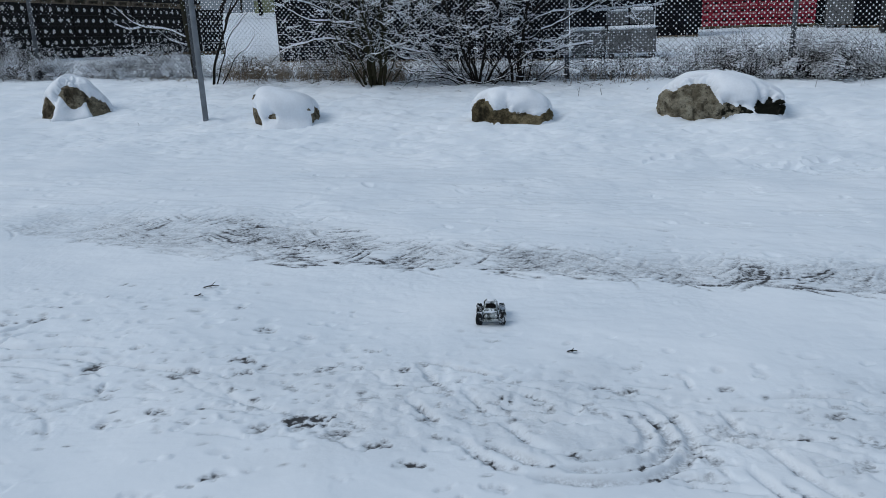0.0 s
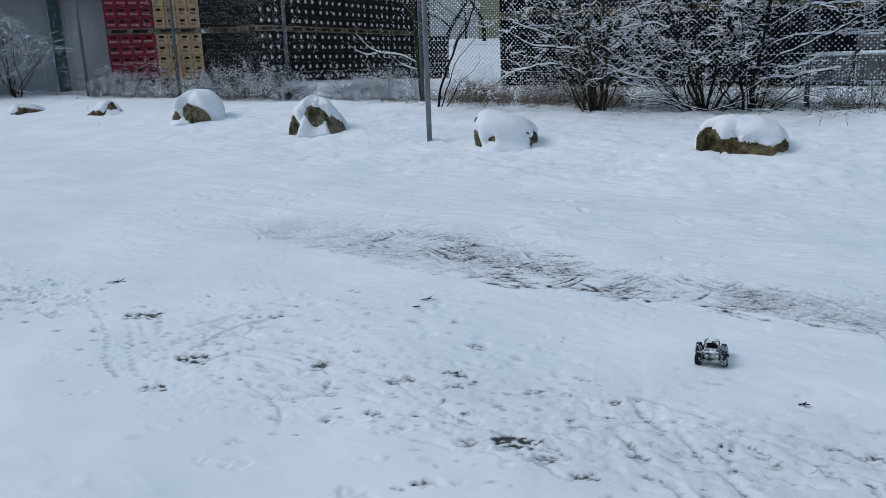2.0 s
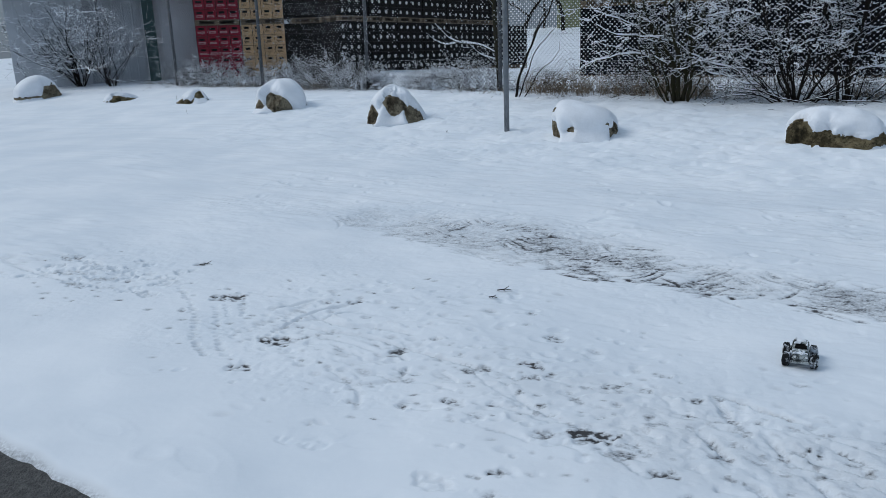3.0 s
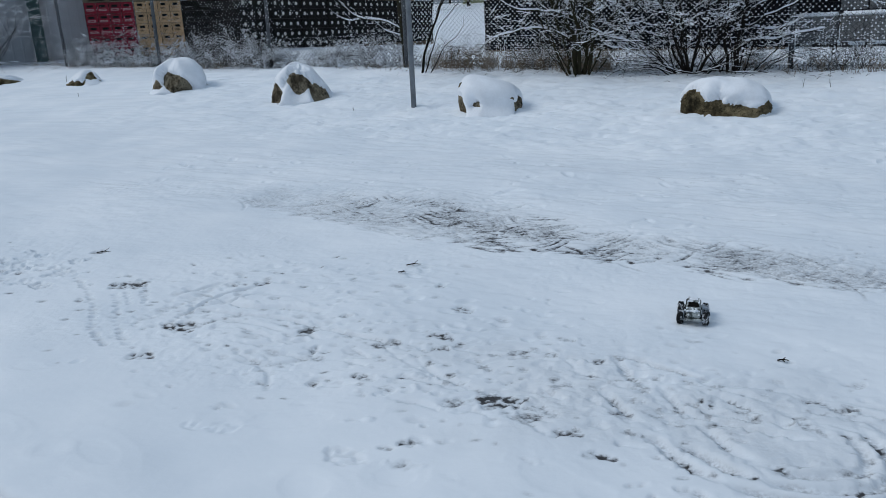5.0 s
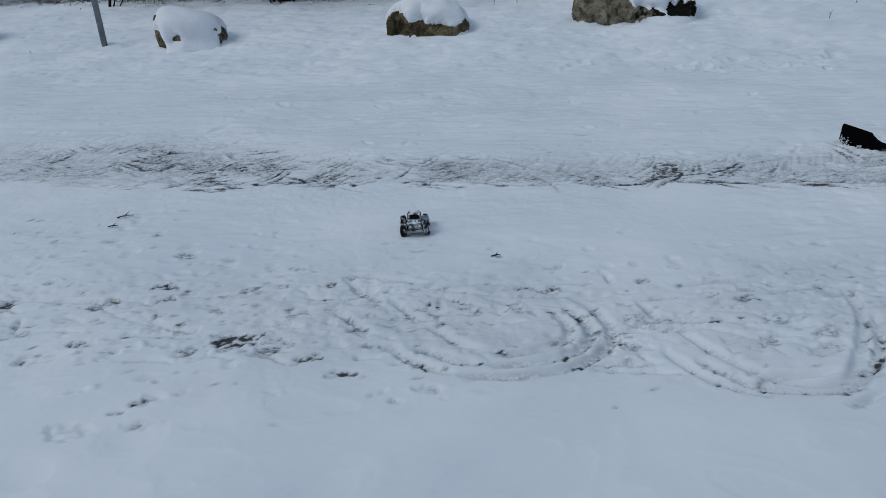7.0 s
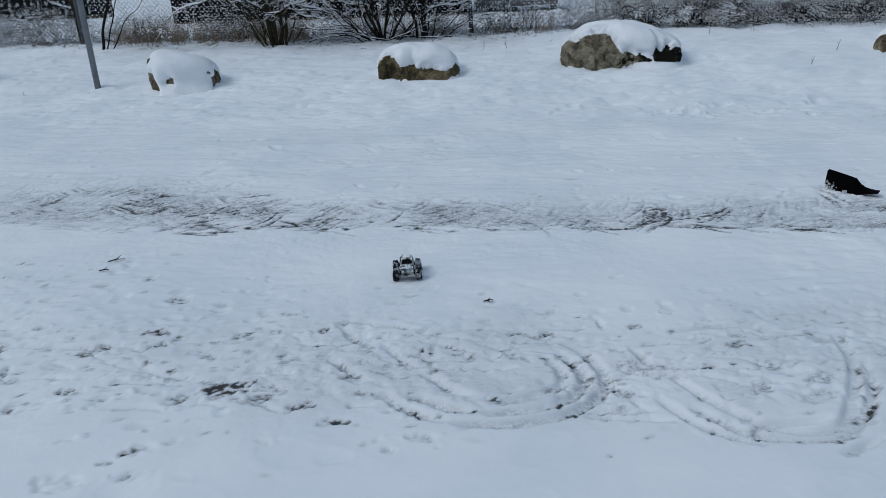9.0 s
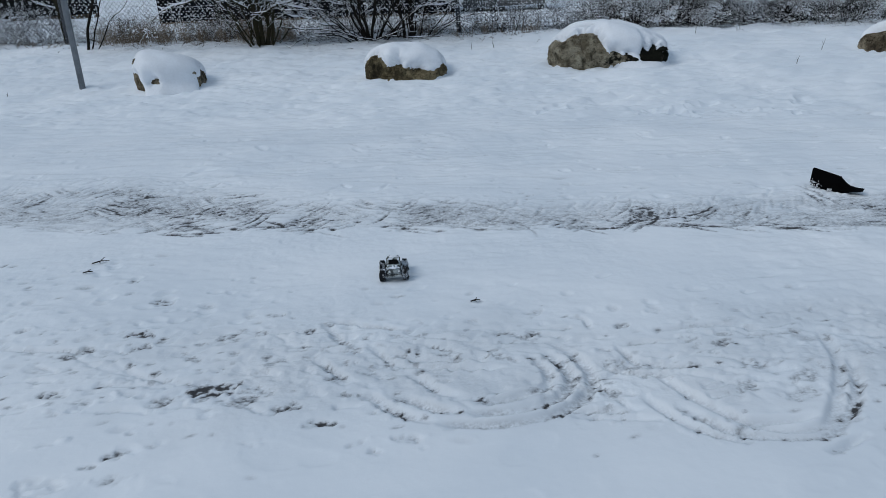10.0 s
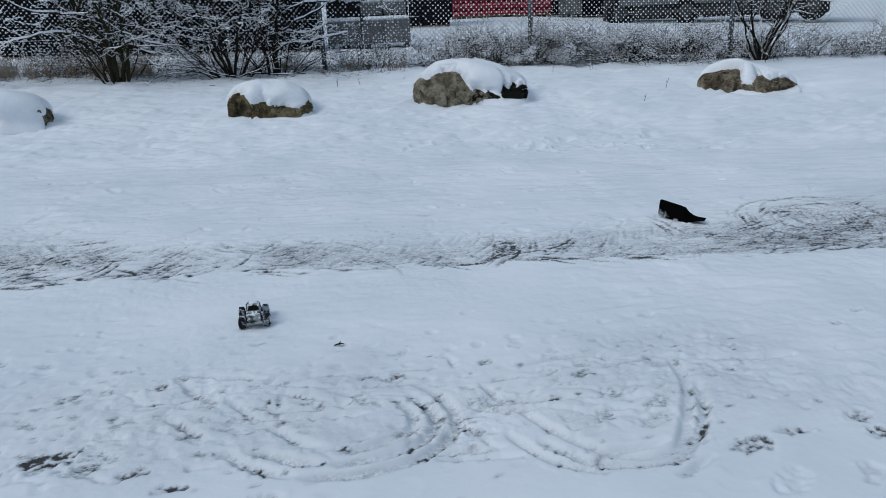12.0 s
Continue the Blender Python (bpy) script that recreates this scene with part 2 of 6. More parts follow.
# ---- helpers for meshes ----
def mesh_object(name, verts, faces, mats, parent=None, smooth=False, label="", index=None):
    me = bpy.data.meshes.new(name)
    me.from_pydata([tuple(v) for v in verts], [], faces)
    for m in mats if isinstance(mats, (list, tuple)) else [mats]:
        me.materials.append(m)
    if index is not None:
        me.polygons.foreach_set("material_index", np.array(index, dtype=np.int32))
    if smooth:
        me.polygons.foreach_set("use_smooth", np.ones(len(me.polygons), dtype=bool))
    me.update()
    ob = new(name, me)
    if parent:
        ob.parent = parent
    if label:
        tagged(ob, label)
    return ob


def part(name, bm, mat, parent=None, label="", smooth=False):
    me = bpy.data.meshes.new(name)
    bmesh.ops.recalc_face_normals(bm, faces=bm.faces[:])
    bm.to_mesh(me)
    bm.free()
    for m in mat if isinstance(mat, (list, tuple)) else [mat]:
        me.materials.append(m)
    if smooth:
        me.polygons.foreach_set("use_smooth", np.ones(len(me.polygons), dtype=bool))
    ob = new(name, me)
    if parent:
        ob.parent = parent
    if label:
        tagged(ob, label)
    return ob


def add_box(bm, cx, cy, cz, sx, sy, sz, mat=0, bevel=0.0, turn=None):
    got = bmesh.ops.create_cube(bm, size=1.0)
    vs = got["verts"]
    m = Matrix.Translation((cx, cy, cz)) @ (turn or Matrix()) @ Matrix.Diagonal((sx, sy, sz, 1))
    bmesh.ops.transform(bm, matrix=m, verts=vs)
    fs = {f for v in vs for f in v.link_faces}
    for f in fs:
        f.material_index = mat
    if bevel:
        es = list({e for v in vs for e in v.link_edges})
        r = bmesh.ops.bevel(bm, geom=es, offset=bevel, segments=1, affect="EDGES", profile=0.5)
        for f in r["faces"]:
            f.material_index = mat


def add_tube(bm, a, b, r0, r1, sides=8, mat=0):
    a, b = Vector(a), Vector(b)
    got = bmesh.ops.create_cone(bm, cap_ends=True, segments=sides, radius1=r0, radius2=r1, depth=(b - a).length)
    m = Matrix.Translation((a + b) / 2) @ (b - a).to_track_quat("Z", "Y").to_matrix().to_4x4()
    bmesh.ops.transform(bm, matrix=m, verts=got["verts"])
    for f in {f for v in got["verts"] for f in v.link_faces}:
        f.material_index = mat


def empty(name, x, y, z, turn=0.0):
    ob = new(name)
    ob.matrix_basis = pose(x, y, z, 0, 0, turn)
    return ob


class Noise2:
    """Smooth value noise on a plane, for many points at once."""

    def __init__(self, seed):
        self.table = np.random.RandomState(seed).rand(256, 256)

    def __call__(self, x, y):
        xi, yi = np.floor(x).astype(int), np.floor(y).astype(int)
        fx, fy = x - xi, y - yi
        fx, fy = fx * fx * (3 - 2 * fx), fy * fy * (3 - 2 * fy)
        t = self.table
        a, b = t[xi & 255, yi & 255], t[(xi + 1) & 255, yi & 255]
        c, d = t[xi & 255, (yi + 1) & 255], t[(xi + 1) & 255, (yi + 1) & 255]
        return (a * (1 - fx) + b * fx) * (1 - fy) + (c * (1 - fx) + d * fx) * fy * 1.0 - 0.5


NOISE_A, NOISE_B, NOISE_C = Noise2(3), Noise2(7), Noise2(11)


def smooth01(v):
    v = np.clip(v, 0, 1)
    return v * v * (3 - 2 * v)


# ---- the lie of the land ----
FENCE_S, SLANT = 12.43, 0.25     # the fence runs along y + SLANT * x = FENCE_S


def land(x, y):
    """Height of the ground: a gentle slope with a bank up to the fence, then a level yard and a rise beyond it."""
    x, y = np.asarray(x, dtype=float), np.asarray(y, dtype=float)
    s = y + SLANT * x
    slope = -0.015 * np.clip(x, -60, 60) + 0.045 * np.clip(y, -10, 45) + 0.33 * smooth01((s - 7.15) / 5.28)
    yard = 1.22 + 0.012 * (np.clip(x, -40, 14) + 8) + 0.004 * (np.clip(y, 0, 45) - 28)
    hill = 0.09 * np.clip(y - 42, 0, 45)
    level = smooth01((s - 17 - 5 * smooth01((x + 2) / 8) - 6 * smooth01((x - 9.5) / 5)) / 7)
    return slope * (1 - level) + yard * level + hill


def ground_at(x, y):
    return float(land(x, y))

# ---- wear in the snow: tyre tracks, scuffs and footprints, on a fine raster ----
CELL, RX0, RY0, RNX, RNY = 0.008, -6.0, 0.6, 1700, 860
WORN = np.zeros((RNX, RNY), dtype=np.float32)     # how far the asphalt shows
DENT = np.zeros((RNX, RNY), dtype=np.float32)     # metres pressed down (minus) or thrown up (plus)
rng = random.Random(5)


def curve_points(points, step=0.012):
    """A smooth line through a few places."""
    p = [Vector((*q, 0)) for q in points]
    p = [p[0] * 2 - p[1]] + p + [p[-1] * 2 - p[-2]]
    out = []
    for i in range(1, len(p) - 2):
        n = max(2, int((p[i + 1] - p[i]).length / step))
        for k in range(n):
            t = k / n
            a, b, c, d = p[i - 1], p[i], p[i + 1], p[i + 2]
            out.append(0.5 * ((2 * b) + (c - a) * t + (2 * a - 5 * b + 4 * c - d) * t * t + (3 * b - a - 3 * c + d) * t ** 3))
    return out


def stamp(x, y, r, worn, dent, stretch=1.0, turn=0.0, rim=0.0, soft=1.6):
    """Press one soft oval into the raster."""
    big = r * max(stretch, 1.0) * soft * 1.3
    i0, i1 = int((x - big - RX0) / CELL), int((x + big - RX0) / CELL) + 2
    j0, j1 = int((y - big - RY0) / CELL), int((y + big - RY0) / CELL) + 2
    i0, j0, i1, j1 = max(i0, 0), max(j0, 0), min(i1, RNX), min(j1, RNY)
    if i0 >= i1 or j0 >= j1:
        return
    gx = (np.arange(i0, i1) * CELL + RX0 - x)[:, None]
    gy = (np.arange(j0, j1) * CELL + RY0 - y)[None, :]
    c, s = math.cos(turn), math.sin(turn)
    u, v = (gx * c + gy * s) / (r * stretch), (-gx * s + gy * c) / r
    d = np.sqrt(u * u + v * v)
    core = smooth01((soft - d) / (soft - 0.35))
    WORN[i0:i1, j0:j1] = np.maximum(WORN[i0:i1, j0:j1], worn * core)
    D = DENT[i0:i1, j0:j1]
    if dent < 0:
        D[:] = np.minimum(D, dent * core)
    if rim:
        ring = np.exp(-((d - soft * 1.02) / 0.28) ** 2)
        D[:] = np.where(D > -0.002, np.maximum(D, rim * ring), D)


def tyre_track(points, width=0.03, worn=0.25, depth=0.022, skip=0.0):
    """One wheel's groove: pressed snow with soft thrown-up edges, darkened in broken patches towards its near edge."""
    run = curve_points(points)
    for k, q in enumerate(run[:-1]):
        d = run[k + 1] - q
        if skip and noise.noise(Vector((q.x * 3, q.y * 3, 4.0))) < skip - 0.5:
            continue
        press = 0.75 + 0.6 * noise.noise(Vector((q.x * 5, q.y * 5, 1.0)))
        ends = min(1.0, (k + 2) / 8, (len(run) - k) / 8)
        side = Vector((-d.y, d.x)).normalized() * width * 1.5
        stamp(q.x, q.y, width * 0.85, 0.75 * worn * press * ends, -depth * (0.35 + 0.8 * press) * ends, soft=1.4)
        dark_here = noise.noise(Vector((q.x * 9, q.y * 9, 7.0))) + 0.6 * noise.noise(Vector((q.x * 24, q.y * 24, 2.0)))
        bare = float(smooth01((dark_here - 0.05 + 0.3 * worn) / 0.35))
        if bare > 0.05:
            for _ in range(2):
                # dark spots always go to the groove's near (-y) side
                o = math.copysign(0.34, -side.y) + rng.gauss(0, 0.16)
                stamp(q.x + side.x * o, q.y + side.y * o, rng.uniform(0.004, 0.009), min(1.15, 3.4 * worn) * bare * ends * rng.uniform(0.3, 1.1), -depth * 1.1 * ends, stretch=rng.uniform(1.0, 2.0), turn=rng.uniform(-0.6, 0.6), soft=1.5)
        if k % 2 == 0:
            for sgn in (1, -1):
                lift = 0.42 + 0.45 * noise.noise(Vector((q.x * 7, q.y * 7, 3.0 + sgn)))
                stamp(q.x + sgn * side.x, q.y + sgn * side.y, width * 0.5, 0.0, 0.0, rim=depth * max(0.0, lift) * ends)


def dotted_track(points, gap=0.055, worn=0.15):
    """An old track half filled with snow: a row of small hollows that the tread left."""
    run = curve_points(points)
    for q in run[::max(1, int(gap / 0.012))]:
        stamp(q.x + rng.gauss(0, 0.006), q.y + rng.gauss(0, 0.006), rng.uniform(0.010, 0.017), worn * rng.uniform(0.2, 1.4), -rng.uniform(0.006, 0.014), stretch=rng.uniform(1.0, 1.8), turn=rng.uniform(-0.5, 0.5), rim=0.003)


def scuff(x, y, length, heading, bend, width=0.008, worn=0.8, depth=0.006):
    """One thin bare streak that a spinning wheel left."""
    n = max(3, int(length / 0.012))
    a = heading
    for k in range(n):
        f = math.sin(math.pi * (k + 0.5) / n)
        if rng.random() < 0.85:
            stamp(x, y, width * (0.5 + 0.7 * f), worn * (0.35 + 0.65 * f) * rng.uniform(0.6, 1.1), -depth * f)
        x, y = x + 0.012 * math.cos(a), y + 0.012 * math.sin(a)
        a += bend * 0.012


def footprint(x, y, size=0.10, turn=0.0, worn=0.7, depth=0.022):
    """A trodden place: a compact hollow with a broken edge, bare ground between clods of snow, and crumbs pushed up round it."""
    wide = size * rng.uniform(0.62, 0.78)
    deep = wide * rng.uniform(0.46, 0.62)
    big = wide * 2.0
    i0, i1 = max(0, int((x - big - RX0) / CELL)), min(RNX, int((x + big - RX0) / CELL) + 2)
    j0, j1 = max(0, int((y - big - RY0) / CELL)), min(RNY, int((y + big - RY0) / CELL) + 2)
    if i0 >= i1 or j0 >= j1:
        return
    px, py = np.meshgrid(np.arange(i0, i1) * CELL + RX0, np.arange(j0, j1) * CELL + RY0, indexing="ij")
    c, s = math.cos(turn), math.sin(turn)
    u, v = ((px - x) * c + (py - y) * s) / wide, (-(px - x) * s + (py - y) * c) / deep
    d = np.sqrt(u * u + v * v) + 0.8 * NOISE_A(px * 15, py * 15) + 0.8 * NOISE_C(px * 41, py * 41)
    core = smooth01((1.1 - d) / 0.5)
    clod = smooth01((NOISE_B(px * 58, py * 70) + 0.16) / 0.26)
    W, D = WORN[i0:i1, j0:j1], DENT[i0:i1, j0:j1]
    np.maximum(W, (1.0 * worn * core * (0.12 + 0.88 * clod)).astype(np.float32), out=W)
    np.minimum(D, (-0.55 * depth * core * (0.4 + 0.6 * clod)).astype(np.float32), out=D)
    crumb = smooth01((NOISE_A(px * 37 + 5, py * 37) - 0.12) / 0.2) * np.exp(-((d - 1.25) / 0.25) ** 2)
    D += (0.010 * crumb).astype(np.float32)


def lane(x):
    """Middle and half-width of the strip that the wheels have scraped bare along the lane."""
    xs = (-3.4, -2.6, -1.6, -0.8, 0.0, 1.0, 2.0, 3.0, 4.2, 5.6)
    ys = (5.80, 5.63, 5.34, 5.00, 4.68, 4.36, 4.14, 3.96, 3.90, 3.95)
    ws = (0.28, 0.48, 0.62, 0.50, 0.35, 0.28, 0.28, 0.40, 0.58, 0.66)
    return np.interp(x, xs, ys), np.interp(x, xs, ws)


# the scraped strip: thin dirty snow all over it, sharp at its near edge and fading at its far one
LX, LY = np.meshgrid(np.arange(RNX) * CELL + RX0, np.arange(RNY) * CELL + RY0, indexing="ij")
lane_y, lane_w = lane(LX)
wob = LY + 0.05 * NOISE_A(LX * 2.3, LY * 0.5) + 0.025 * NOISE_C(LX * 9, LY * 3)
V = (wob - lane_y) / lane_w
worn_along = np.interp(LX, (-3.9, -3.5, -2.6, -2.0, -1.2, -0.7, -0.2, 0.4, 1.0, 1.5, 2.0, 2.5, 3.0, 4.2, 5.6), (0.0, 0.15, 0.6, 1.0, 1.0, 0.72, 0.42, 0.55, 0.85, 0.9, 0.68, 0.85, 1.7, 2.0, 1.8))
lie_y = LY + 0.20 * LX + 0.03 * NOISE_A(LX * 3, LY * 3)
streaks = 0.5 + 0.9 * NOISE_B(LX * 7, lie_y * 46) + 0.6 * NOISE_C(LX * 15, lie_y * 70) + 0.7 * NOISE_A(LX * 2.2, lie_y * 8)
wash = smooth01((V + 1.0) / 0.16) * smooth01((1.35 - V) / 1.9) * worn_along * np.clip(streaks, 0.15, 1.4)
np.maximum(WORN, (0.34 * wash).astype(np.float32), out=WORN)
np.minimum(DENT, (-0.006 * wash).astype(np.float32), out=DENT)
trod_zone = np.exp(-((LY + 0.16 * LX - 2.74) / 0.50) ** 4) * smooth01((LX + 1.6) / 0.8) * smooth01((3.0 - LX) / 0.8)
trod_wash = trod_zone * np.clip(0.55 + 1.3 * NOISE_A(LX * 3.1, LY * 4.3) + 0.7 * NOISE_C(LX * 11, LY * 13), 0.1, 1.3)
np.maximum(WORN, (0.12 * trod_wash).astype(np.float32), out=WORN)
del trod_zone, trod_wash
del LX, LY, V, wob, lie_y, streaks, wash, worn_along, lane_y, lane_w


def patchy(x, y):
    """How hard the wheels bit at one spot of the strip: bare patches and spared ones."""
    return float(np.clip(0.95 + 1.5 * NOISE_A(np.array([x * 2.1]), np.array([y * 3.3 + 7.0]))[0], 0.3, 1.3))


# streaks in the strip, that mostly run along it, some crossing in arcs
for k in range(1050):
    x = rng.uniform(-3.3, 5.6)
    if -0.9 < x < 0.2 and rng.random() < 0.55:
        continue
    y0, w = lane(x)
    off = -1.05 + 2.2 * rng.random() ** 1.35
    y = y0 + off * w
    slope = math.atan2(float(lane(x + 0.1)[0] - lane(x - 0.1)[0]), 0.2)
    cross = rng.random() < 0.42
    strength = max(0.10, 0.95 - max(0.0, off + 0.3) * 0.75) * (1.0 if x > -2.2 else 0.45)
    scuff(x, y, rng.uniform(0.06, 0.34), slope + (rng.uniform(0.3, 1.1) * rng.choice((1, 1, 1, -0.5)) if cross else rng.gauss(0, 0.16)), rng.uniform(-3.0, 3.0),
          width=rng.uniform(0.008, 0.013), worn=strength * patchy(x, y) * rng.uniform(0.35, 1.1), depth=0.010)


def fan(x, y, heading, count, gap, length, bend, worn):
    """Some streaks side by side, as a spinning wheel's tread leaves them."""
    for k in range(count):
        o = (k - count / 2) * gap
        scuff(x - o * math.sin(heading) + rng.gauss(0, 0.01), y + o * math.cos(heading), length * rng.uniform(0.6, 1.15), heading + rng.gauss(0, 0.06), bend, width=rng.uniform(0.008, 0.012), worn=worn * rng.uniform(0.5, 1.2), depth=0.012)


for k in range(250):
    x = rng.uniform(-3.1, 5.4)
    if -0.9 < x < 0.5 and rng.random() < 0.5:
        continue
    y0, w = lane(x)
    slope = math.atan2(float(lane(x + 0.1)[0] - lane(x - 0.1)[0]), 0.2)
    turn = rng.choice((rng.uniform(0.6, 1.25), rng.uniform(0.6, 1.25), rng.uniform(0.5, 1.1), rng.uniform(-0.2, 0.2), rng.uniform(-0.7, -0.3)))
    length = min(rng.uniform(0.16, 0.46), 1.2 * w / max(0.3, abs(math.sin(turn))))
    y = y0 + rng.uniform(-0.62, 0.5) * w
    fan(x - 0.5 * length * math.cos(slope + turn), y - 0.5 * length * math.sin(slope + turn), slope + turn, rng.randint(4, 8), rng.uniform(0.028, 0.055), length, rng.uniform(-2.5, 2.5), patchy(x, y) * rng.uniform(0.3, 1.0) * (1.0 if x > -2.2 else 0.5))
for k in range(46):
    x = rng.uniform(3.1, 5.6)
    y0, w = lane(x)
    fan(x, y0 + rng.uniform(-0.8, 0.1) * w, rng.choice((-0.3, 0.0, -0.6, 0.5)) + rng.gauss(0, 0.2), rng.randint(3, 6), rng.uniform(0.03, 0.06), rng.uniform(0.2, 0.5), rng.uniform(-3, 3), rng.uniform(0.55, 1.0))
# rings where the car turned round at the lane's far end
for k in range(26):
    r, c0 = rng.uniform(0.18, 0.55), rng.uniform(0, 6.28)
    a0, a1 = c0, c0 + rng.uniform(0.8, 2.4)
    cx, cy = 4.1 + rng.gauss(0, 0.12), 3.98 + rng.gauss(0, 0.06)
    scuff(cx + r * math.cos(a0), cy + 0.7 * r * math.sin(a0), r * (a1 - a0), a0 + math.pi / 2, 1 / r, width=0.010, worn=rng.uniform(0.4, 0.9))
# faint marks on the far half of the lane
for k in range(420):
    x = rng.uniform(-5.5, 6.0)
    y = rng.uniform(4.9, 7.4) - 0.22 * x
    if rng.random() < 0.45:
        scuff(x, y, rng.uniform(0.03, 0.14), rng.gauss(-0.2, 0.25), 0, width=rng.uniform(0.006, 0.010), worn=rng.uniform(0.0, 0.30), depth=0.012)
    else:
        stamp(x, y, rng.uniform(0.010, 0.035), 0.0, -rng.uniform(0.004, 0.016), stretch=rng.uniform(1, 3), turn=rng.gauss(-0.2, 0.4), rim=0.003)
for k in range(260):
    x = rng.uniform(-5.6, 6.0)
    y = rng.uniform(4.7, 7.2) - 0.22 * x
    scuff(x, y, rng.uniform(0.25, 0.9), rng.gauss(-0.2, 0.07), rng.uniform(-0.2, 0.2), width=rng.uniform(0.008, 0.015), worn=rng.uniform(0.05, 0.17), depth=0.007)
for x, y in ((3.4, 6.75), (3.75, 6.6), (3.1, 6.9), (4.2, 6.5), (5.0, 6.25), (5.15, 6.1), (3.6, 7.0), (2.3, 7.3), (4.6, 6.9)):
    for k in range(4):
        stamp(x + rng.gauss(0, 0.10), y + rng.gauss(0, 0.06), rng.uniform(0.03, 0.06), 0.0, -rng.uniform(0.015, 0.035), stretch=rng.uniform(1, 2), turn=rng.gauss(0, 0.5), rim=0.008)
for x, y, n in ((0.45, 6.3, 18), (1.3, 4.75, 16), (3.7, 6.7, 22), (4.9, 6.3, 14)):
    for k in range(n):
        scuff(x + rng.gauss(0, 0.22), y + rng.gauss(0, 0.10), rng.uniform(0.04, 0.16), rng.gauss(-0.25, 0.3), 0, width=0.007, worn=rng.uniform(0.12, 0.5), depth=0.01)

# two loops driven round and round in the near snow, and runs between them
for run, wide, worn in (
        (((0.72, 2.67), (0.75, 2.61), (0.76, 2.55), (0.75, 2.49), (0.72, 2.43), (0.66, 2.40), (0.54, 2.38), (0.43, 2.40)), 0.026, 0.38),
        (((0.78, 2.70), (0.82, 2.63), (0.84, 2.53), (0.83, 2.47), (0.80, 2.40), (0.71, 2.33), (0.59, 2.30), (0.46, 2.31), (0.40, 2.34)), 0.030, 0.42),
        (((0.82, 2.78), (0.89, 2.68), (0.92, 2.55), (0.91, 2.45), (0.87, 2.37), (0.77, 2.28), (0.63, 2.23), (0.48, 2.23), (0.28, 2.28)), 0.030, 0.42),
        (((0.02, 2.52), (0.08, 2.48), (0.13, 2.41), (0.21, 2.33), (0.28, 2.28)), 0.028, 0.45), (((0.13, 2.49), (0.20, 2.46), (0.30, 2.37), (0.40, 2.33)), 0.026, 0.42),
        (((0.21, 2.67), (0.27, 2.59), (0.33, 2.49), (0.43, 2.41)), 0.026, 0.26), (((-0.10, 3.11), (-0.06, 3.03), (-0.02, 2.95), (0.04, 2.89)), 0.024, 0.48),
        (((-0.15, 2.85), (-0.10, 2.77), (-0.05, 2.69), (0.01, 2.59)), 0.020, 0.36), (((-0.07, 3.15), (0.02, 3.11), (0.11, 3.06), (0.28, 2.98)), 0.013, 0.45),
        (((0.16, 2.82), (0.25, 2.76), (0.35, 2.73), (0.48, 2.71), (0.59, 2.71)), 0.018, 0.40), (((0.09, 2.88), (0.13, 2.81), (0.17, 2.72), (0.20, 2.66)), 0.022, 0.34),
        (((0.58, 2.88), (0.64, 2.89), (0.71, 2.93)), 0.016, 0.55), (((0.70, 2.88), (0.74, 2.83), (0.82, 2.81)), 0.015, 0.50), (((0.60, 2.60), (0.30, 2.68), (0.05, 2.78)), 0.018, 0.15),
        (((1.17, 2.47), (1.19, 2.38), (1.24, 2.23), (1.31, 2.12), (1.38, 2.04), (1.48, 2.00), (1.55, 2.00), (1.61, 2.02), (1.73, 2.15), (1.86, 2.33), (1.94, 2.52), (1.95, 2.63)), 0.030, 0.28),
        (((1.15, 2.19), (1.21, 2.10), (1.27, 2.02), (1.39, 1.97), (1.55, 1.95), (1.69, 2.04), (1.84, 2.20), (1.95, 2.42)), 0.028, 0.36),
        (((1.06, 2.28), (1.08, 2.21), (1.13, 2.09), (1.23, 1.99), (1.31, 1.95)), 0.024, 0.36), (((1.30, 2.14), (1.34, 2.09), (1.43, 2.07), (1.52, 2.06), (1.62, 2.07)), 0.022, 0.24),
        (((1.15, 2.55), (1.22, 2.50), (1.34, 2.47), (1.48, 2.43)), 0.022, 0.45), (((0.98, 2.53), (1.08, 2.46), (1.21, 2.43), (1.29, 2.44)), 0.020, 0.45),
        (((1.10, 2.66), (1.12, 2.56), (1.12, 2.48)), 0.022, 0.50), (((1.04, 2.92), (1.03, 2.81)), 0.014, 0.50), (((1.30, 2.76), (1.44, 2.76), (1.58, 2.75), (1.70, 2.69), (1.80, 2.63)), 0.018, 0.30),
        (((0.75, 2.27), (0.87, 2.24), (1.03, 2.21)), 0.020, 0.22), (((0.77, 2.22), (0.89, 2.19), (1.08, 2.13)), 0.020, 0.22), (((1.50, 1.86), (1.58, 1.88), (1.70, 1.93)), 0.020, 0.25)):
    tyre_track(run, wide, worn=worn)
tyre_track([(1.9, 2.62), (2.2, 2.50), (2.6, 2.40), (3.0, 2.35)], 0.020, worn=0.12, depth=0.012, skip=0.4)
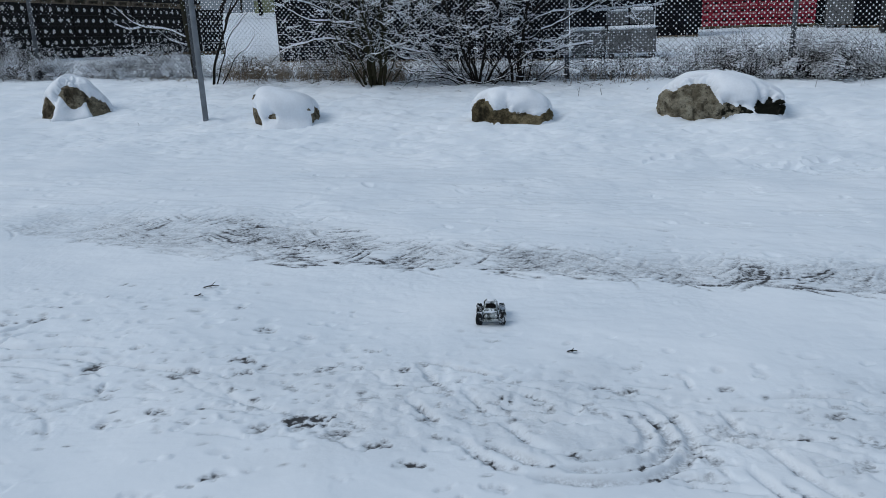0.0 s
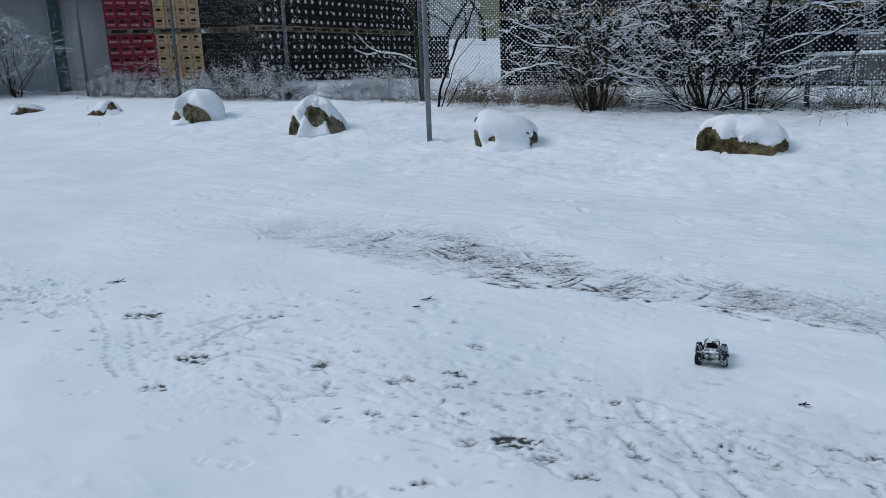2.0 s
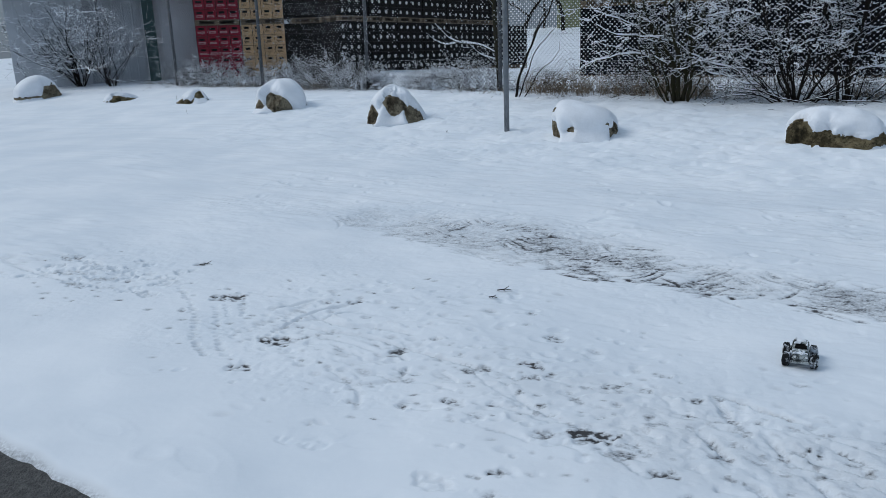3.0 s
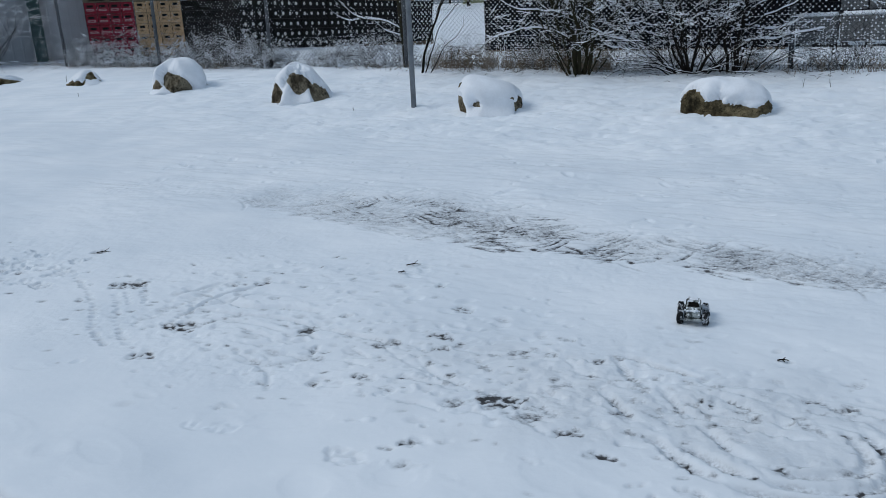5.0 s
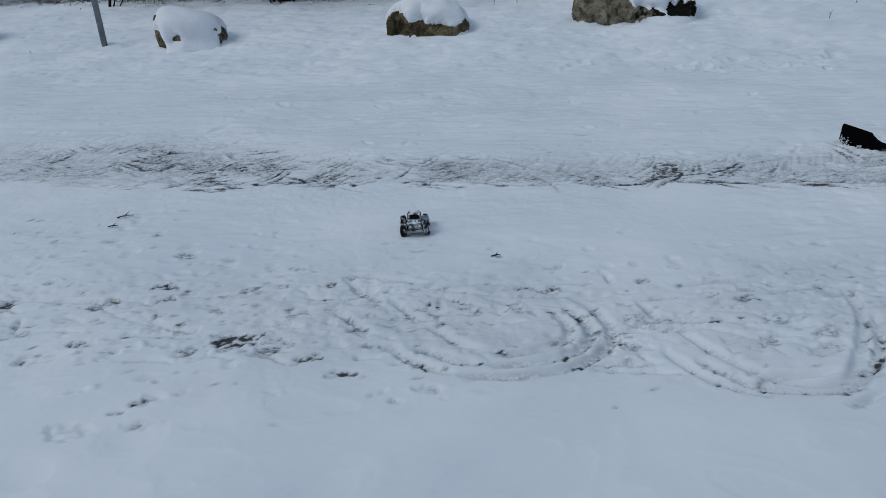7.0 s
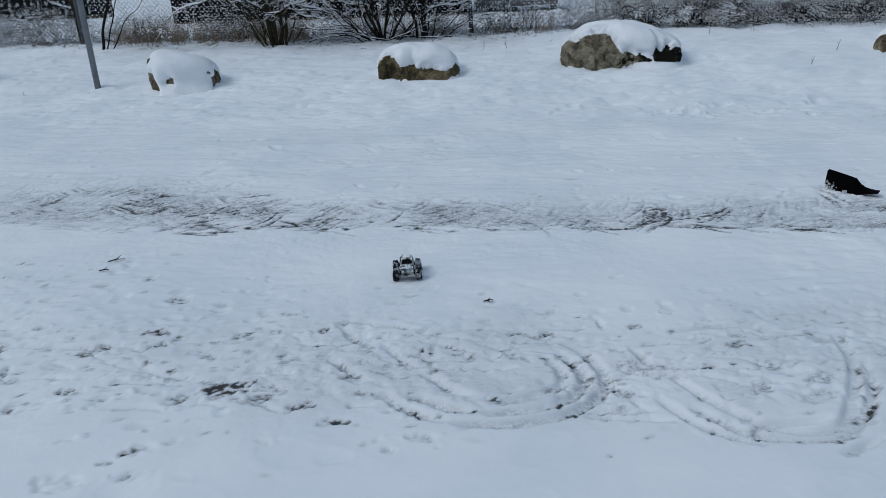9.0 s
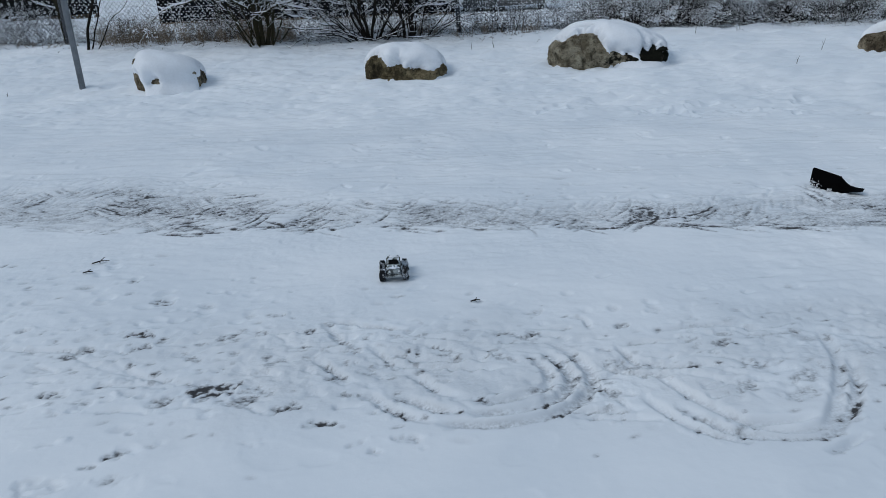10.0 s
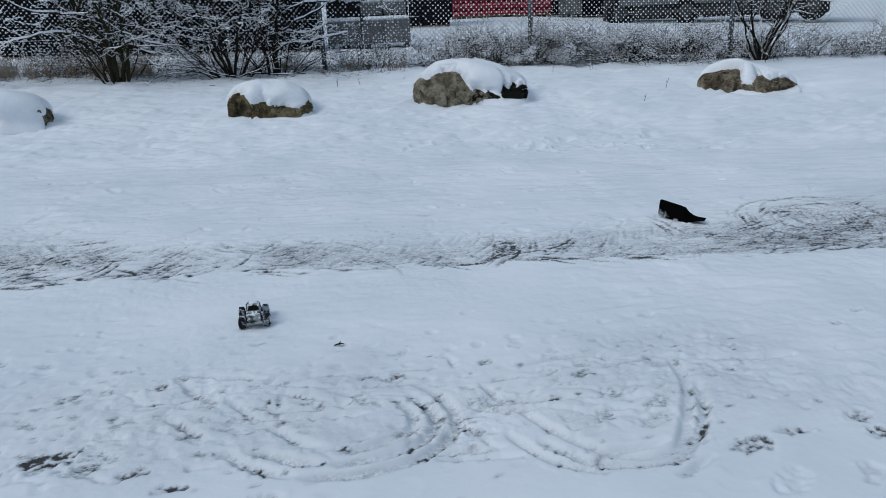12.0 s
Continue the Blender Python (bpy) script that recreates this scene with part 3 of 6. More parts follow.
for x, y, size, worn in ((1.76, 2.14, 0.06, 0.45), (1.80, 2.22, 0.05, 0.4), (1.58, 2.42, 0.13, 0.40), (1.70, 2.30, 0.12, 0.38), (1.45, 2.28, 0.12, 0.38), (1.62, 2.20, 0.10, 0.3), (1.30, 2.03, 0.06, 0.45), (1.20, 2.11, 0.05, 0.45),
                         (1.10, 2.50, 0.06, 0.6), (1.02, 2.55, 0.06, 0.5), (1.52, 2.60, 0.06, 0.6), (1.85, 2.62, 0.05, 0.6), (0.46, 2.40, 0.05, 0.8), (0.37, 2.33, 0.05, 0.8), (0.84, 2.46, 0.06, 0.6), (0.93, 2.45, 0.06, 0.6)):
    footprint(x, y, size, rng.uniform(-0.3, 0.3), worn, 0.012)
# faint runs over the trampled ground, nearly all along the lane
for k in range(150):
    x = rng.uniform(-2.0, 1.6)
    y = rng.uniform(2.45, 3.05) - 0.16 * x
    a = rng.choice((rng.gauss(-0.1, 0.15), rng.gauss(-0.1, 0.15), rng.gauss(-0.5, 0.2)))
    long, bend = rng.uniform(0.15, 0.45), rng.uniform(-0.4, 0.4)
    tyre_track([(x, y), (x + 0.5 * long * math.cos(a), y + 0.5 * long * math.sin(a)), (x + long * math.cos(a + bend), y + long * math.sin(a + bend))], rng.uniform(0.010, 0.018), worn=rng.uniform(0.05, 0.22), depth=rng.uniform(0.007, 0.014), skip=0.35)
# older tracks in the snow towards the drive
tyre_track([(-2.36, 3.24), (-2.31, 3.55), (-2.12, 3.76)], 0.018, worn=0.26, depth=0.014)
tyre_track([(-2.32, 3.39), (-2.18, 3.53), (-2.06, 3.65)], 0.018, worn=0.26, depth=0.014)
tyre_track([(-2.57, 3.49), (-2.48, 3.64), (-2.36, 3.77)], 0.018, worn=0.26, depth=0.014)
dotted_track([(-3.53, 3.80), (-3.19, 3.52), (-2.95, 3.29), (-2.73, 3.01), (-2.52, 2.84)], worn=0.20)
dotted_track([(-2.94, 3.47), (-2.68, 3.14), (-2.49, 2.93), (-2.40, 2.89)], worn=0.16)
dotted_track([(-2.87, 3.72), (-2.77, 3.49), (-2.65, 3.35)], worn=0.14)
dotted_track([(-2.88, 3.49), (-2.73, 3.30)], worn=0.14)
dotted_track([(-2.56, 3.12), (-2.49, 3.23), (-2.43, 3.47), (-2.40, 3.67), (-2.30, 3.76)], worn=0.20)
dotted_track([(-2.46, 3.06), (-2.37, 3.19), (-2.42, 3.52)], worn=0.24)
tyre_track([(-2.31, 3.52), (-2.06, 3.42), (-1.85, 3.45), (-1.60, 3.40)], 0.026, worn=0.20, depth=0.022)
tyre_track([(-2.32, 3.35), (-2.09, 3.32), (-1.84, 3.31), (-1.55, 3.23), (-1.42, 3.20), (-1.1, 3.12)], 0.018, worn=0.22, depth=0.016)
tyre_track([(-2.20, 3.24), (-1.95, 3.22), (-1.70, 3.14)], 0.016, worn=0.16, depth=0.012)
tyre_track([(-0.97, 2.97), (-0.85, 2.86), (-0.78, 2.82), (-0.63, 2.74), (-0.40, 2.75)], 0.018, worn=0.20, depth=0.016)
tyre_track([(-4.9, 4.05), (-4.4, 3.98), (-3.9, 3.80), (-3.5, 3.82)], 0.024, worn=0.10, depth=0.012)
tyre_track([(-5.0, 3.75), (-4.2, 3.58), (-3.8, 3.60)], 0.024, worn=0.12, depth=0.012)
tyre_track([(-5.9, 8.05), (-5.0, 7.75), (-4.2, 7.45)], 0.07, worn=0.0, depth=0.02)

# trodden places
for x, y, size, worn in ((-0.55, 2.68, 0.15, 1.0), (-2.28, 3.12, 0.15, 1.0), (-2.97, 3.61, 0.16, 0.9), (-1.62, 3.18, 0.09, 0.8), (-0.88, 3.55, 0.08, 0.8),
                         (-1.08, 3.81, 0.06, 0.7), (-1.15, 2.77, 0.09, 0.7), (-2.15, 3.77, 0.10, 0.7), (-2.33, 3.72, 0.08, 0.7), (-2.28, 2.78, 0.09, 0.9)):
    footprint(x, y, size, rng.uniform(-0.5, 0.7), worn)
for x, y, size, worn in ((-4.65, 4.00, 0.14, 0.6), (-4.15, 3.54, 0.14, 0.5), (-4.02, 3.69, 0.12, 0.5), (-4.4, 3.75, 0.16, 0.4), (-0.69, 2.63, 0.09, 0.55),
                         (-0.40, 2.60, 0.11, 0.55), (-0.26, 2.47, 0.08, 0.9), (-0.13, 2.35, 0.08, 0.95), (-0.82, 2.32, 0.07, 0.8), (-0.89, 2.27, 0.05, 0.6)):
    footprint(x, y, size, rng.uniform(-0.5, 0.7), worn)
for x, y, size, worn in ((-1.01, 2.20, 0.12, 0.12), (-0.95, 3.22, 0.07, 0.8), (-1.15, 3.13, 0.07, 0.5), (-3.56, 4.11, 0.09, 0.5), (0.00, 2.20, 0.06, 0.3), (0.06, 2.14, 0.05, 0.35),
                         (0.17, 2.20, 0.08, 0.3), (1.18, 2.83, 0.06, 0.6), (0.66, 2.89, 0.07, 0.7), (0.78, 2.85, 0.06, 0.6), (0.25, 2.71, 0.06, 0.5)):
    footprint(x, y, size, rng.uniform(-0.5, 0.7), worn)
for x, y, size, worn in ((1.84, 1.91, 0.12, 0.75), (2.04, 1.94, 0.08, 0.8), (2.36, 1.94, 0.09, 0.6), (2.33, 1.84, 0.08, 0.7), (2.12, 1.66, 0.13, 0.15),
                         (1.83, 1.71, 0.12, 0.05), (-1.02, 2.66, 0.08, 0.05), (0.62, 3.19, 0.05, 0.5), (2.9, 2.6, 0.06, 0.4), (3.1, 2.7, 0.05, 0.4)):
    footprint(x, y, size, rng.uniform(-0.5, 0.7), worn)
for x, y, size, worn in ((-1.88, 4.25, 0.04, 0.8), (-1.90, 4.05, 0.03, 0.9), (-0.91, 3.20, 0.06, 0.9), (-0.81, 3.15, 0.06, 0.6), (-0.90, 3.09, 0.06, 0.6), (-1.49, 3.37, 0.06, 0.4), (-1.16, 3.10, 0.09, 0.5), (-0.52, 3.10, 0.08, 0.6),
                         (-0.39, 3.10, 0.06, 0.55), (-0.17, 3.06, 0.08, 0.65), (-0.09, 3.12, 0.05, 0.6), (-1.57, 3.54, 0.04, 0.5), (-0.45, 2.55, 0.09, 0.5), (-0.37, 2.65, 0.07, 0.6), (-0.06, 2.66, 0.07, 0.55), (0.26, 2.79, 0.06, 0.9), (0.06, 2.68, 0.07, 0.5),
                         (-0.02, 2.52, 0.06, 0.55), (0.14, 2.62, 0.05, 0.5), (0.36, 2.55, 0.06, 0.45), (-0.50, 2.85, 0.08, 0.45), (-0.30, 2.85, 0.08, 0.45), (-0.65, 2.95, 0.08, 0.4), (0.45, 2.62, 0.05, 0.4)):
    footprint(x, y, size, rng.uniform(-0.5, 0.5), worn, 0.014)
for x, y, size, worn in ((-2.25, 3.10, 0.10, 1.0), (-2.22, 3.14, 0.12, 0.7), (-2.96, 3.60, 0.14, 0.9), (-3.84, 3.72, 0.07, 0.6), (-4.11, 3.67, 0.08, 0.5), (-3.88, 3.54, 0.10, 0.3), (-4.20, 3.55, 0.07, 0.6), (-4.65, 4.03, 0.11, 0.6), (-1.68, 2.28, 0.07, 0.0), (-1.55, 2.31, 0.10, 0.0)):
    footprint(x, y, size, rng.uniform(-0.2, 0.5), worn, 0.016)
# old dents that fresh snow has softened
for k in range(34):
    x = rng.uniform(-2.8, 2.4)
    y = rng.uniform(1.55, 2.25) - 0.16 * x
    stamp(x, y, rng.uniform(0.03, 0.06), 0.0, -rng.uniform(0.002, 0.006), stretch=rng.uniform(1.2, 2.6), turn=rng.uniform(-0.6, 0.8), rim=0.0015, soft=2.2)
# scattered specks and crumbled dents over the trampled ground
for k in range(420):
    x = rng.uniform(-2.6, 2.3)
    y = rng.gauss(2.85 - 0.16 * x, 0.28)
    stamp(x, y, rng.uniform(0.008, 0.024), rng.uniform(0, 0.30) * rng.random(), -rng.uniform(0.002, 0.009), stretch=rng.uniform(1, 2.2), turn=rng.uniform(-0.6, 0.6), rim=0.0015)
for k in range(140):
    x = rng.uniform(-2.6, -0.4)
    stamp(x, rng.uniform(2.9, 4.2), rng.uniform(0.008, 0.026), rng.uniform(0, 0.4) * rng.random(), -rng.uniform(0.003, 0.012), stretch=rng.uniform(1, 2), turn=rng.uniform(-0.6, 0.6), rim=0.0015)
# crumbled places where wheels and feet broke the crust
for k in range(130):
    x = rng.uniform(-1.7, 2.3)
    footprint(x, rng.gauss(2.76 - 0.16 * x, 0.25), rng.uniform(0.025, 0.065), rng.uniform(-0.6, 0.3), rng.uniform(0.15, 0.75) * rng.uniform(0.4, 1.0), 0.012)
# dark flecks where crumbs of ground were thrown about
for k in range(230):
    x = rng.uniform(-2.8, 2.4)
    y = rng.gauss(2.75 - 0.16 * x, 0.26)
    stamp(x, y, rng.uniform(0.004, 0.009), rng.uniform(0.25, 0.7) * (0.4 + 0.8 * rng.random()), -rng.uniform(0.002, 0.006), stretch=rng.uniform(1.2, 3.2), turn=rng.uniform(-0.6, 0.4))
for k in range(55):
    x = rng.uniform(-4.8, -1.6)
    stamp(x, rng.gauss(3.6, 0.3), rng.uniform(0.006, 0.012), rng.uniform(0.3, 0.8), -0.008, stretch=rng.uniform(1.2, 3.0), turn=rng.uniform(-0.6, 0.4))
for k in range(60):
    footprint(rng.uniform(-5.2, -3.5), rng.gauss(3.80, 0.16), rng.uniform(0.06, 0.13), rng.uniform(-0.4, 0.4), rng.uniform(0, 0.22), 0.034)


def raster(table, x, y):
    """Bilinear reading of the raster."""
    u, v = (x - RX0) / CELL, (y - RY0) / CELL
    inside = (u > 1) & (v > 1) & (u < RNX - 2) & (v < RNY - 2)
    u, v = np.clip(u, 1, RNX - 3), np.clip(v, 1, RNY - 3)
    i, j = u.astype(int), v.astype(int)
    fu, fv = u - i, v - j
    got = (table[i, j] * (1 - fu) + table[i + 1, j] * fu) * (1 - fv) + (table[i, j + 1] * (1 - fu) + table[i + 1, j + 1] * fu) * fv
    return np.where(inside, got, 0.0)


# ---- the ground: one sheet of snow out to the horizon ----
def steps(values):
    """Coordinates from (start, end, step) stretches."""
    out = []
    for a, b, d in values:
        out.extend(np.arange(a, b - 1e-6, d))
    return out


far_x = [8.0 * 1.16 ** k for k in range(1, 36)]
xs = np.array([-v for v in reversed(far_x)] + steps([(-8.0, -4.8, 0.05), (-4.8, 4.6, 0.0095), (4.6, 8.0, 0.04)]) + [8.0] + far_x)
far_y = [17.0 * 1.12 ** k for k in range(1, 44)]
ys = np.array([-300.0, -100.0, -30.0, -14.0, -8.0] + steps([(-5.0, -0.2, 0.12), (-0.2, 1.15, 0.03), (1.15, 4.4, 0.0085), (4.4, 6.0, 0.013), (6.0, 9.5, 0.020), (9.5, 13.6, 0.035), (13.6, 17.0, 0.2)]) + [17.0] + far_y)
GX, GY = np.meshgrid(xs, ys, indexing="ij")


def rough_at(x, y):
    """How far the snow is stirred up by feet and wheels, 0 to 1."""
    trod = np.exp(-((y + 0.16 * x - 2.78) / 0.46) ** 4) * smooth01((x + 3.0) / 1.0) + np.exp(-((y - 3.8) / 0.4) ** 2) * smooth01((-2.6 - x) / 0.6)
    patchy = np.clip(0.62 + 1.1 * NOISE_C(x * 2.3, y * 2.9), 0, 1)
    lane_y, lane_w = lane(x)
    strip = np.exp(-((y - lane_y) / (lane_w * 1.15)) ** 4)
    broad = (0.34 * smooth01((4.6 - y - 0.2 * x) / 0.6) + 0.16 * smooth01((8.0 - y - 0.2 * x) / 1.5)) * smooth01((y + 0.16 * x - 2.2) / 0.3) * patchy
    return np.clip(np.maximum(trod * patchy, broad) + 0.45 * strip, 0, 1) * smooth01((6 - np.abs(x)) / 1.0)


def snow_height(x, y):
    """The snow's surface: the land, soft swells, hummocks over the verge's grass, ripples, and what was pressed into it."""
    s = y + SLANT * x
    z = land(x, y)
    near = smooth01((30 - np.hypot(x, y)) / 12)
    z = z + near * (0.030 * NOISE_A(x * 0.8, y * 0.8) + 0.012 * NOISE_B(x * 2.6 + 9, y * 2.6))
    verge = smooth01((s - 6.6) / 1.6) * near
    z = z + verge * (0.06 * np.maximum(0, NOISE_C(x * 1.7, y * 3.4)) + 0.034 * NOISE_B(x * 4.0, y * 8.5) + 0.034 * NOISE_A(x * 7, y * 17) + 0.016 * NOISE_C(x * 15, y * 31))
    rough = rough_at(x, y)
    clod = smooth01((NOISE_A(x * 13, y * 15) - 0.06) / 0.14) * 0.55 + smooth01((NOISE_C(x * 27, y * 29) - 0.08) / 0.14) * 0.45
    z = z + (-0.008 * rough * clod + 0.004 * NOISE_B(x * 5, y * 6) + (0.0010 + 0.0026 * rough) * NOISE_B(x * 38, y * 40) + (0.0004 + 0.0016 * rough) * NOISE_A(x * 71, y * 73)) * near
    z = z + 0.030 * np.maximum(0, NOISE_B(x * 0.8 + 0.2 * y + 3, (y + 0.22 * x) * 4.5)) * smooth01((s - 4.9) / 0.6) * smooth01((7.6 - s) / 0.6) * near
    z = z + (0.006 * NOISE_A(x * 3.1 + 4, (y + 0.2 * x) * 9) + (0.011 * NOISE_C(x * 6.3, (y + 0.1 * x) * 14) + 0.007 * NOISE_B(x * 15, (y + 0.15 * x) * 25)) * np.clip(0.75 + 1.5 * NOISE_A(x * 1.3, y * 1.9), 0.1, 1.5)) * smooth01((s - 2.4) / 0.5) * smooth01((9.0 - s) / 1.5) * near
    z = z + (0.014 * NOISE_C(x * 2.7 + 2, y * 3.3) + 0.007 * NOISE_A(x * 6.1, y * 6.7 + 3)) * smooth01((2.75 - y - 0.16 * x) / 0.4) * near
    return z + raster(DENT, x, y)


GZ = snow_height(GX, GY)
drive = smooth01((1.27 + 0.03 * NOISE_A(GX * 5, GY * 5) + 0.015 * NOISE_C(GX * 17, GY * 17) - (GY + SLANT * GX)) / 0.16) * smooth01((GY + SLANT * GX + 2.1) / 0.25)          # snow thins out to slush at the edge of the cleared drive
GZ = GZ - 0.07 * drive
verts = np.stack([GX, GY, GZ], -1).reshape(-1, 3)
nx, ny = len(xs), len(ys)
i, j = np.meshgrid(np.arange(nx - 1), np.arange(ny - 1), indexing="ij")
a = (i * ny + j).ravel()
quads = np.stack([a, a + ny, a + ny + 1, a + 1], 1).astype(np.int32)
me = bpy.data.meshes.new("ground")
me.vertices.add(len(verts))
me.vertices.foreach_set("co", verts.astype(np.float32).ravel())
me.loops.add(len(quads) * 4)
me.loops.foreach_set("vertex_index", quads.ravel())
me.polygons.add(len(quads))
me.polygons.foreach_set("loop_start", np.arange(0, len(quads) * 4, 4, dtype=np.int32))
me.polygons.foreach_set("use_smooth", np.ones(len(quads), dtype=bool))
me.update(calc_edges=True)
# carries wear and slush, plus the shade painted under the bushes
att = me.attributes.new("worn", "FLOAT", "POINT")
# under the bushes the snow's colour is greyed for their shade and for thin, littered snow
under_bush_shade = smooth01((GY + SLANT * GX - 10.2 - 1.0 * NOISE_A(GX * 0.9, GY * 1.1)) / 1.9) * smooth01((GX + 4.2) / 1.2) * smooth01((3.2 - GX) / 1.4) * smooth01((15.0 - GY) / 1.0)
under_bush_shade *= np.clip(0.8 + 0.8 * NOISE_B(GX * 2.1, GY * 3.7) + 0.5 * NOISE_C(GX * 7, GY * 11), 0, 1.2)
att.data.foreach_set("value", np.maximum(np.maximum(raster(WORN, GX, GY), 0.40 * under_bush_shade), 0.85 * drive).astype(np.float32).ravel())
att = me.attributes.new("stirred", "FLOAT", "POINT")
att.data.foreach_set("value", np.clip(rough_at(GX, GY) + 8 * np.abs(raster(DENT, GX, GY)), 0, 1).astype(np.float32).ravel())
me.materials.append(SNOW_GROUND)
ground = tagged(new("ground", me), "snow-covered ground with tyre tracks, scuffs and footprints", "ground", kind="structure")


def on_snow(x, y):
    return float(snow_height(np.array([float(x)]), np.array([float(y)]))[0])


# ---- the cleared drive: wet asphalt with coarse stones in it ----
rows, cols = np.arange(0.0, 3.0, 0.1), np.arange(-13.0, 13.01, 0.1)
verts, faces = [], []
for x in cols:
    for d in rows:
        y = 1.24 - SLANT * x - d
        verts.append((x, y, ground_at(x, y) - 0.030 + 0.004 * noise.noise(Vector((x * 4, y * 4, 0)))))
for k in range(len(cols) - 1):
    for q in range(len(rows) - 1):
        a = k * len(rows) + q
        faces.append((a, a + 1, a + len(rows) + 1, a + len(rows)))
tagged(mesh_object("drive", verts, faces, GRAVEL, smooth=True), "wet dark asphalt drive cleared of snow", "drive", kind="structure")

# ---- boulders with snow on them ----
def smooth_step(a, b, v):
    t = max(0.0, min(1.0, (v - a) / (b - a)))
    return t * t * (3 - 2 * t)


def boulder(x, y, wide, deep, seed, label, top, edge, drift, snow=0.14, mat=ROCK, boxy=0.55, fine=1.0, hewn=16):
    """A hewn block sunk in the snow, its broad side to the drive, and the snow on it. top: the stone's height across its width; edge: the lower edge of the snow cap on the broad side; drift: the upper edge of the snow heaped against it. All in metres."""
    thing = empty("boulder", x, y, on_snow(x, y) - 0.03, math.degrees(math.atan2(-x, y)))
    tagged(thing, label, "boulder", group="boulders along the verge")
    dice = random.Random(seed)
    cuts = []
    for k in range(hewn):
        v = Vector((dice.gauss(0, 1), dice.gauss(0, 1), dice.gauss(0.25, 0.6))).normalized()
        cuts.append((v, dice.uniform(0.86, 1.02) if abs(v.x) < 0.8 else dice.uniform(0.95, 1.02)))
    nu, nv = int(190 * fine), int(96 * fine)
    ex, dx = [list(z) for z in zip(*edge)], [list(z) for z in zip(*drift)]
    tx = [list(z) for z in zip(*top)]
    tall = max(tx[1])
    stone, cap, full, faces = [], [], [], []
    off = Vector((seed * 3.1, seed * 1.7, 0))
    for k in range(nv + 1):
        e = math.pi * (k / nv) * 0.66
        rise = math.cos(e)
        box = math.copysign(abs(rise) ** boxy, rise)
        out = math.sin(e) ** boxy if e < math.pi / 2 else 1.0 - 0.2 * (e - math.pi / 2)
        soft_box = abs(rise) ** (boxy + 0.3) * (1 if rise > 0 else -1)
        soft_out = math.sin(e) ** (boxy + 0.25) if e < math.pi / 2 else out
        for q in range(nu):
            a = 2 * math.pi * q / nu
            ca, sa = math.cos(a), math.sin(a)
            flat = (abs(ca) ** 3.4 + abs(sa) ** 3.4) ** (-1 / 3.4)
            S = Vector((out * flat * ca, out * flat * sa, box))
            scale = 1.0
            for v, d in cuts:
                w = v.dot(S)
                if w > d:
                    scale = min(scale, d / w)
            d = S * 1.2 + off
            d.z *= 0.55
            scale += 0.05 * noise.noise(d * 2.2) - 0.10 * abs(noise.noise(d * 4.5)) - 0.03 * abs(noise.noise(d * 11.0)) + 0.014 * noise.noise(d * 24.0) + 0.035
            S = S * scale
            px = S.x * wide / 2
            z = S.z * (float(np.interp(px, *tx)) if S.z > 0 else tall * 0.5)
            p = Vector((px, S.y * deep / 2, z))
            stone.append(p)
            lx = soft_out * flat * ca * wide / 2 * 0.97
            lying = Vector((lx, soft_out * flat * sa * deep / 2 * 0.97, soft_box * (float(np.interp(lx, *tx)) if rise > 0 else tall * 0.5)))
            ragged = 0.020 * noise.noise(p * 13 + off) + 0.020 * noise.noise(p * 34 + off) + 0.012 * noise.noise(p * 80 + off)
            over, under = z - float(np.interp(px, *ex)) + ragged, float(np.interp(px, *dx)) - z + 0.5 * ragged
            front = smooth_step(0.30, -0.05, sa)
            lay = max(over, under) * front + 0.12 * (1 - front)
            cover = smooth_step(-0.006, 0.030, lay)
            up = max(0.0, rise)
            if under > over and front > 0.5:
                t = 0.012 + 0.65 * max(0.0, min(0.16, under))
                go = Vector((ca, sa, 0.15))
            else:
                t = snow * (0.34 + 0.66 * up ** 0.6) * (1.0 + 0.18 * noise.noise(p * 5 + off))
                go = Vector((ca * math.sin(e) * 0.62, sa * math.sin(e) * 0.62, 0.35 + 0.65 * up))
            t *= 0.35 + 0.65 * smooth_step(0.0, 0.11, lay)
            t += 0.010 * noise.noise(p * 24 + off) * smooth_step(0.25, 0.02, lay)
            smooth_on = smooth_step(0.015, 0.14, lay)
            full.append(smooth_step(0.020, 0.065, lay))
            cap.append(p.lerp(lying, smooth_on) + go * (t * cover - 0.022 * (1 - cover)))
    for k in range(nv):
        for q in range(nu):
            b = (q + 1) % nu
            faces.append((k * nu + q, (k + 1) * nu + q, (k + 1) * nu + b, k * nu + b))
    # the snow settles: creases even out wherever it lies thick
    lie, soft = np.array(cap).reshape(nv + 1, nu, 3), np.array(full).reshape(nv + 1, nu, 1)
    for k in range(14):
        mean = (np.roll(lie, 1, 1) + np.roll(lie, -1, 1)) / 2
        mean[1:-1] = 0.5 * mean[1:-1] + 0.25 * (lie[2:] + lie[:-2])
        mean[0] = lie[1].mean(0)
        mean[-1] = lie[-1]
        lie = lie + (mean - lie) * soft
    cap = lie.reshape(-1, 3)
    mesh_object("stone", stone, faces, mat, thing, smooth=True)
    mesh_object("snow_cap", cap, faces, SNOW, thing, smooth=True, label="thick white snow cap")
    return thing


